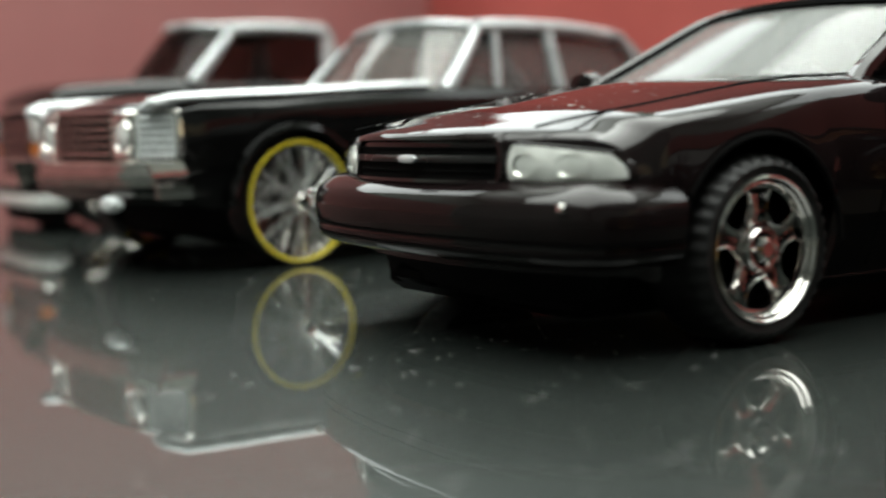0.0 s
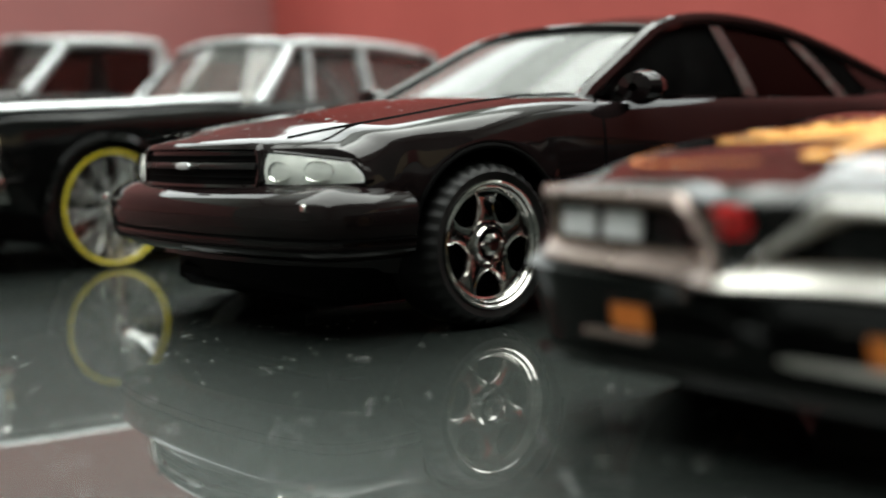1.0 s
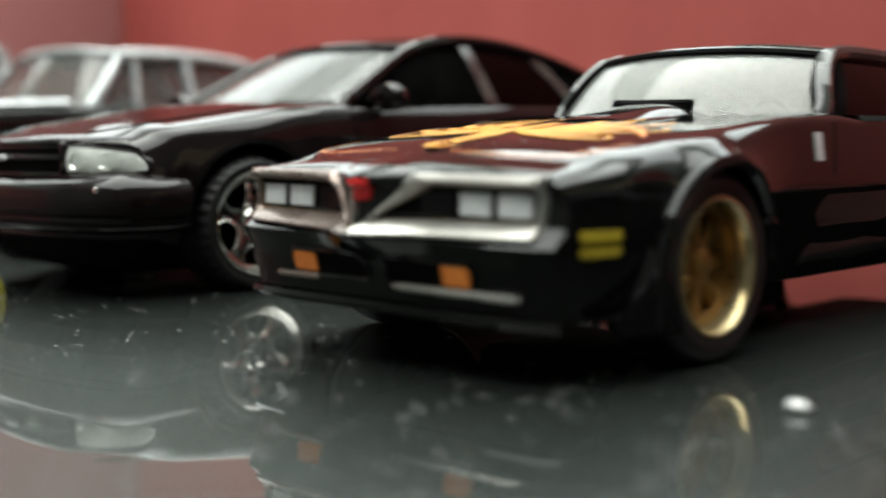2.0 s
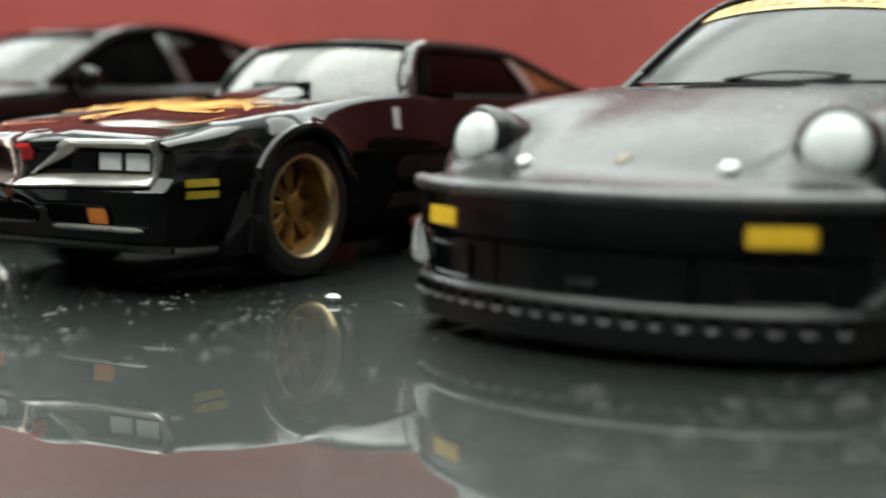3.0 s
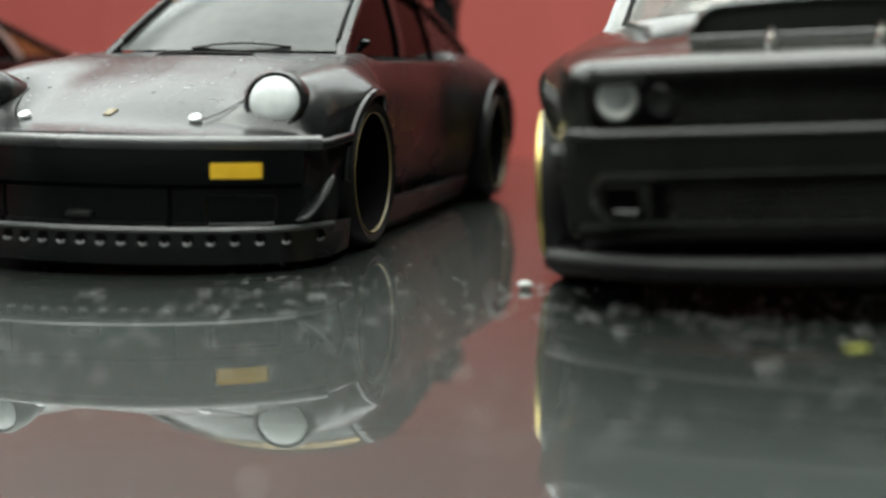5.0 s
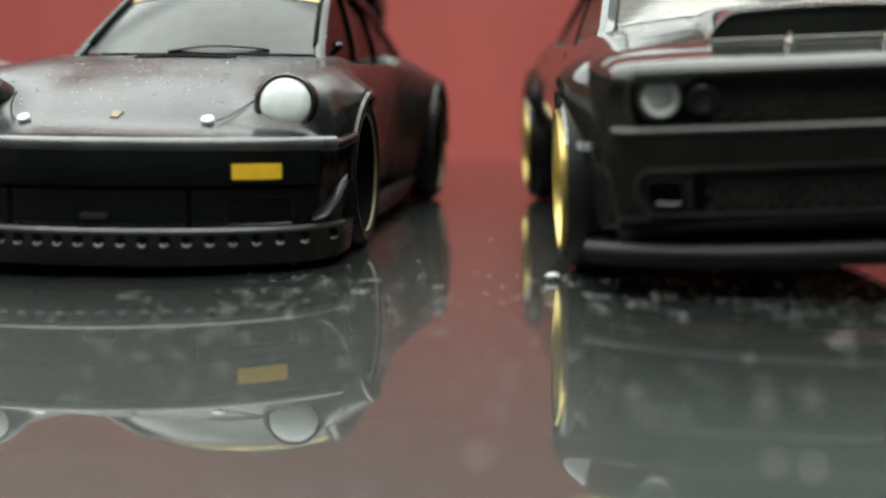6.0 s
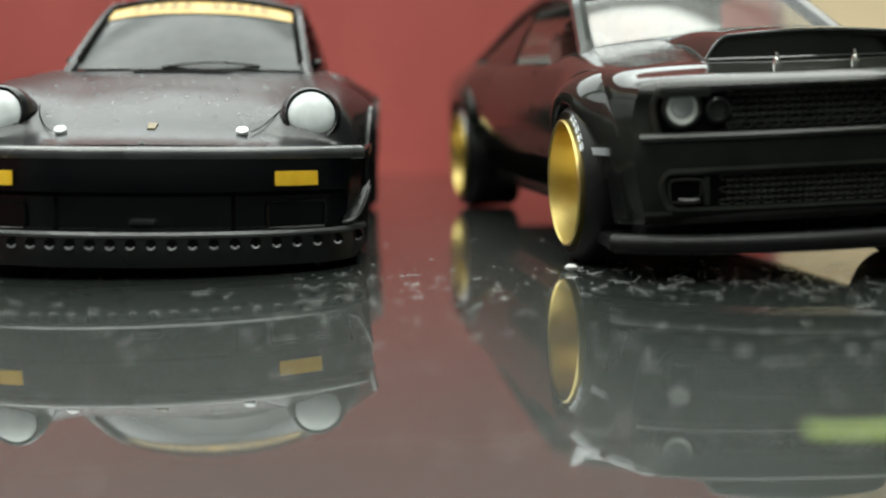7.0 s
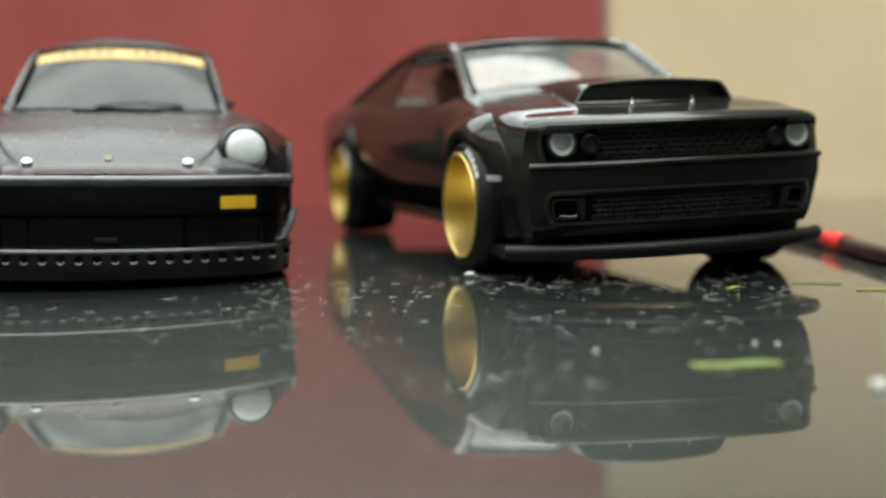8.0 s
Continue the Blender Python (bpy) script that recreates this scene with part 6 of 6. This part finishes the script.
def pickup():
    """Tall dark pickup truck at the end of the row."""
    car = thing("toy_pickup", -206.0, 1.0, 0, math.degrees(0.06), 0, "dark toy pickup truck with silver cab frame and chrome bumper", "toy truck", "toy cars in a row")
    sh = Shell(-8.0, 78, {
        "sill": [(-8, 4.6), (-2, 4.4), (12, 4.0), (50, 4.0), (78, 5.0)],
        "wb": [(-8, 13.4), (78, 13.4)], "w": [(-8, 14.2), (78, 14.2)], "zw": [(-8, 10), (78, 10)],
        "ws": [(-8, 14.0), (10, 14.2), (78, 14.0)], "zs": [(-8, 17.2), (6, 18.4), (78, 18.4)],
        "cx": [(-8, 13.0), (78, 13.2)], "cz": [(-8, 18.4), (-5, 19.2), (14, 20.2), (78, 20.0)],
        "hx": [(-8, 10), (14, 11), (18, 11.6), (78, 12.0)],
        "hz": [(-8, 18.6), (-5, 19.4), (11, 20.4), (14, 20.3), (17, 14), (36, 14), (37, 9), (76, 9), (78, 20)],
        "hc": [(-8, 18.7), (-5, 19.7), (8, 20.5), (10, 20.5), (13, 14), (36, 14), (37, 9), (76, 9), (78, 20)],
    }, [(1.2, 5.0, 6.2), (52, 5.0, 6.2)], lambda x, z: 0.002 * x * x + 0.00004 * x ** 4 + max(0, z - 17) * 0.6, 4.0)
    part("body", sh.build(), PAINT, car)

    def face(x, z):
        return -8.0 + 0.002 * x * x + 0.00004 * x ** 4
    part("grille", on_nose(face, ((-9.0, 10.5), (9.0, 10.5), (9.0, 15.5), (-9.0, 15.5)), 0.05, 0.2, 0.6, 0, 12, 3), DARK, car)
    part("grille_surround", ring_on_nose(face, ((-12.8, 10.0), (12.8, 10.0), (12.8, 16.0), (-12.8, 16.0)), 0.05, 0.6, 0.7, 0.3, 14), CHROME, car, "chrome grille surround")
    for z in (11.5, 12.9, 14.3):
        part("grille_slat", on_nose(face, ((-9.0, z - 0.2), (9.0, z - 0.2), (9.0, z + 0.2), (-9.0, z + 0.2)), 0, 0.6, 0.5, 0.05, 12, 2), CHROME, car)
    for s in (1, -1):
        part("headlamp", on_nose(face, ((s * 11.0 - 1.6, 12.2), (s * 11.0 + 1.6, 12.2), (s * 11.0 + 1.6, 15.3), (s * 11.0 - 1.6, 15.3)), 0.2, 0.7, 0.5, 0.35, 8, 8), LENS_GREY, car, "pale square headlamp")
        part("turn_signal", on_nose(face, ((s * 11.0 - 1.6, 10.3), (s * 11.0 + 1.6, 10.3), (s * 11.0 + 1.6, 11.6), (s * 11.0 - 1.6, 11.6)), 0.1, 0.6, 0.4, 0.1, 4, 3), ORANGE, car, "orange turn signal")
        part("arch_lip", sh.lip(1.2, 5.0, 6.2, s, 0.5, 0.15), PAINT, car)
        part("arch_lip", sh.lip(52, 5.0, 6.2, s, 0.5, 0.15), PAINT, car)
        for ys in (17, 35):
            part("side_seam", Geo().tube([(s * (sh.x_at(z, ys) + 0.02), ys, z) for z in (4.6, 8, 10, 12, 15, 18)], 0.08, 4), DARK, car)
    half = [(0, -9.6), (6, -9.5), (10, -9.1), (12.6, -8.3), (13.4, -6.8), (13.5, -5.0)]
    plan = soften([(-x, y) for x, y in half[:0:-1]] + half, 2)
    bp = part("bumper", swept(plan, [(-1.2, 7.4), (-0.1, 7.4), (0.25, 7.1), (0.3, 6.6), (0.2, 6.1), (-0.1, 5.85), (-1.2, 5.8)]), CHROME, car, "chrome front bumper")
    part("lower_bar", swept(plan, [(-1.2, 4.95), (-0.3, 4.95), (0.0, 4.6), (0.05, 4.0), (-0.1, 3.4), (-0.4, 3.1), (-1.2, 3.1)]), LENS_GREY, bp, "pale bar below the bumper")
    part("bumper_valance", swept(plan, [(-1.3, 6.0), (-0.5, 6.0), (-0.5, 4.8), (-1.3, 4.8)]), DARK, bp)
    cabin(car, {"wb": (12.6, 13.6, 20.3), "wt": (11.3, 20.4, 27.7), "rt": (11.3, 35.4, 27.8), "rb": (12.4, 37.6, 20.6), "bar": 1.0, "crown": 1.4, "bow": 4.2, "arch": 0.3,
                "posts": (), "belt": 20.3, "quarter": 0.8}, SILVER, SEE_THROUGH, SEE_THROUGH, SILVER, SEE_THROUGH)
    seats(car, 27, 14, 5.5, PLASTIC, 6, 6)
    dash(car, 20, 18.6, 11, PLASTIC)
    chassis(car, -5, 76, 9.6, 1.8, 12)
    # added dark box, blocks the red board below the nose to keep it shaded
    part("air_dam", Geo().box((0, -5.6, 3.0), (26.0, 1.6, 4.8), 0.4), DARK, car, "black plastic air dam")
    for y in (1.2, 52):
        axle(car, y, 5.0, 10)
    wheels(car, "dish", ((14.2, 1.2, 5.5), (14.2, 52, 5.5)))
    return car, sh


coupe, coupe_shell = wide_coupe()
muscle, muscle_shell = muscle_coupe()
bird, bird_shell = bird_coupe()
sedan, sedan_shell = big_sedan()
classic, classic_shell = old_sedan()
truck, truck_shell = pickup()

# ---- small things on the table ----
DUST = surface("pale_dust", (0.44, 0.44, 0.43), (0.62, 0.62, 0.61), 0.8, 0.1, scale=900)
GREEN = surface("green_paper", (0.11, 0.15, 0.03), (0.15, 0.19, 0.04), 0.6, 0.1, scale=600)
LIME = surface("yellow_green_paper", (0.26, 0.27, 0.05), (0.34, 0.34, 0.07), 0.6, 0.1, scale=600)
rng = random.Random(7)


def crumb(x, y, size, name="crumb"):
    g = Geo()
    rows = []
    for a, r in ((-1.1, 0.35), (-0.5, 0.9), (0.2, 1.0), (0.8, 0.6)):
        rows.append([(size * r * math.cos(t) * rng.uniform(0.7, 1.3), size * r * math.sin(t) * rng.uniform(0.5, 1.0), size * 0.55 * (a + 1.1)) for t in (2 * math.pi * k / 8 for k in range(8))])
    g.grid(rows, wrap=True).fan(rows[0]).fan(rows[-1])
    ob = part(name, g, DUST, None, at=(x, y, 0.0))
    return tagged(ob, "tiny white crumb lying on the black table", "crumb", "crumbs on the table")


for x, y, s in ((26.3, -5.9, 0.42), (33.1, -50.3, 0.38), (-21.6, 0.4, 0.5)):
    crumb(x, y, s)


def flake(name, x, y, sx, sy, turn, mat, label):
    g = Geo().slab(lambda u, v: (sx / 2 * u, sy / 2 * v * (1 + 0.08 * math.sin(5 * u)), 0.12 + 0.04 * math.sin(3 * u)), 8, 2, (0, 0, -0.08))
    ob = part(name, g, mat, None)
    ob.matrix_basis = pose(x * MM, y * MM, 0, 0, 0, turn)
    return tagged(ob, label, "paper scrap", "scraps on the table")


flake("paper_scrap", 29.9, -43.9, 4.1, 1.0, -8, GREEN, "narrow green paper strip lying on the table")
flake("paper_scrap", 42.2, -17.3, 0.9, 0.4, 0, LIME, "tiny yellow-green scrap lying on the table")
flake("paper_scrap", 49.1, -16.2, 3.4, 0.28, -16, LIME, "thin yellow-green sliver lying on the table")
flake("paper_scrap", 51.2, -21.0, 3.2, 0.28, -16, LIME, "thin yellow-green sliver lying on the table")

# lint: many small fibres and grains
lint = Geo()


def scatter(n, x0, x1, y0, y1, fibres, big=1.0):
    """Grains, and curling fibres that rise a little off the table."""
    for _ in range(n):
        x, y = rng.uniform(x0, x1), rng.uniform(y0, y1)
        if rng.random() < fibres:
            a, bend, step = rng.uniform(0, 6.28), rng.uniform(-0.9, 0.9), rng.uniform(0.05, 0.16)
            r = rng.uniform(0.006, 0.012)
            pts, z = [], r
            px, py = x, y
            for k in range(rng.randrange(5, 12)):
                pts.append((px, py, z))
                px, py = px + step * math.cos(a), py + step * math.sin(a)
                z = max(r, z + rng.uniform(-0.06, 0.08))
                a += bend * rng.uniform(0.2, 1.2)
            lint.tube(pts, r, 3)
        else:
            s = big * rng.choice((0.012, 0.016, 0.02, 0.026, 0.036))
            lint.box((x, y, s * 0.5), (s * rng.uniform(1, 2.2), s * rng.uniform(1, 2), s))


scatter(240, 8, 62, -34, 2, 0.5)
scatter(140, 10, 45, -16, -4, 0.6)
scatter(190, -30, 20, -30, -3, 0.12, 0.8)
scatter(200, -90, -25, -26, 6, 0.15)
scatter(110, -130, -70, -14, 8, 0.15)
scatter(60, 14, 28, 0, 34, 0.1, 0.6)
scatter(170, 0, 60, -70, -30, 0.08)
scatter(190, 9, 60, -34, -8, 0.7)
scatter(60, -6, 14, -30, -10, 0.3, 0.8)
scatter(90, -10, 50, -66, -34, 0.1, 1.7)
scatter(70, -70, -10, -60, -24, 0.1, 2.0)
scatter(170, -34, -14, -22, 2, 0.2, 1.1)
scatter(130, -75, -30, -30, -4, 0.2, 1.2)
scatter(40, 16, 48, -62, -38, 0.0, 3.4)
tagged(part("lint", lint, DUST, None), "pale lint fibres and dust grains on the black table", "lint", kind="stuff")

rng = random.Random(11)


def bonnet_dust(name, sh, car, n, x0, x1, y0, y1):
    g = Geo()
    for _ in range(n):
        x, y = rng.uniform(x0, x1), rng.uniform(y0, y1)
        z = sh.z_at(x, y)
        s = rng.choice((0.018, 0.022, 0.028, 0.04))
        if rng.random() < 0.25:
            a = rng.uniform(0, 6.28)
            pts = [(x + 0.13 * k * math.cos(a + 0.4 * k), y + 0.13 * k * math.sin(a + 0.4 * k)) for k in range(4)]
            g.tube([(p, q, sh.z_at(p, q) + 0.03) for p, q in pts], 0.016, 3)
        else:
            g.box((x, y, z + 0.02), (s, s, 0.05))
    ob = part(name, g, DUST, car, "pale dust specks on the paint")


bonnet_dust("bonnet_dust", coupe_shell, coupe, 130, -9, 9, 0, 12)
bonnet_dust("bonnet_dust", sedan_shell, sedan, 110, -10, 10, -4, 14)
bonnet_dust("bonnet_dust", muscle_shell, muscle, 70, -11, 11, 6, 20)
bonnet_dust("bonnet_dust", bird_shell, bird, 60, -10, 10, 2, 22)

# cable with a red band
cable = thing("cable", 0, 0, label="thin black cable with a red band lying on the table", category="cable")
path = [(70, 46, 0.75), (67.5, 30, 0.75), (65.5, 17, 0.75), (63.3, 5.6, 0.75), (60.6, -5.5, 0.75), (59.4, -14, 0.75), (62, -24, 0.75), (72, -32, 0.75), (90, -36, 0.75)]
part("sheath", Geo().tube(soften(path, 3), 0.75, 10), PLASTIC, cable)
part("band", Geo().tube([(64.0, 8.4, 0.78), (63.3, 5.6, 0.78), (62.8, 3.4, 0.78)], 0.9, 12), RED_PRINT, cable, "red band")
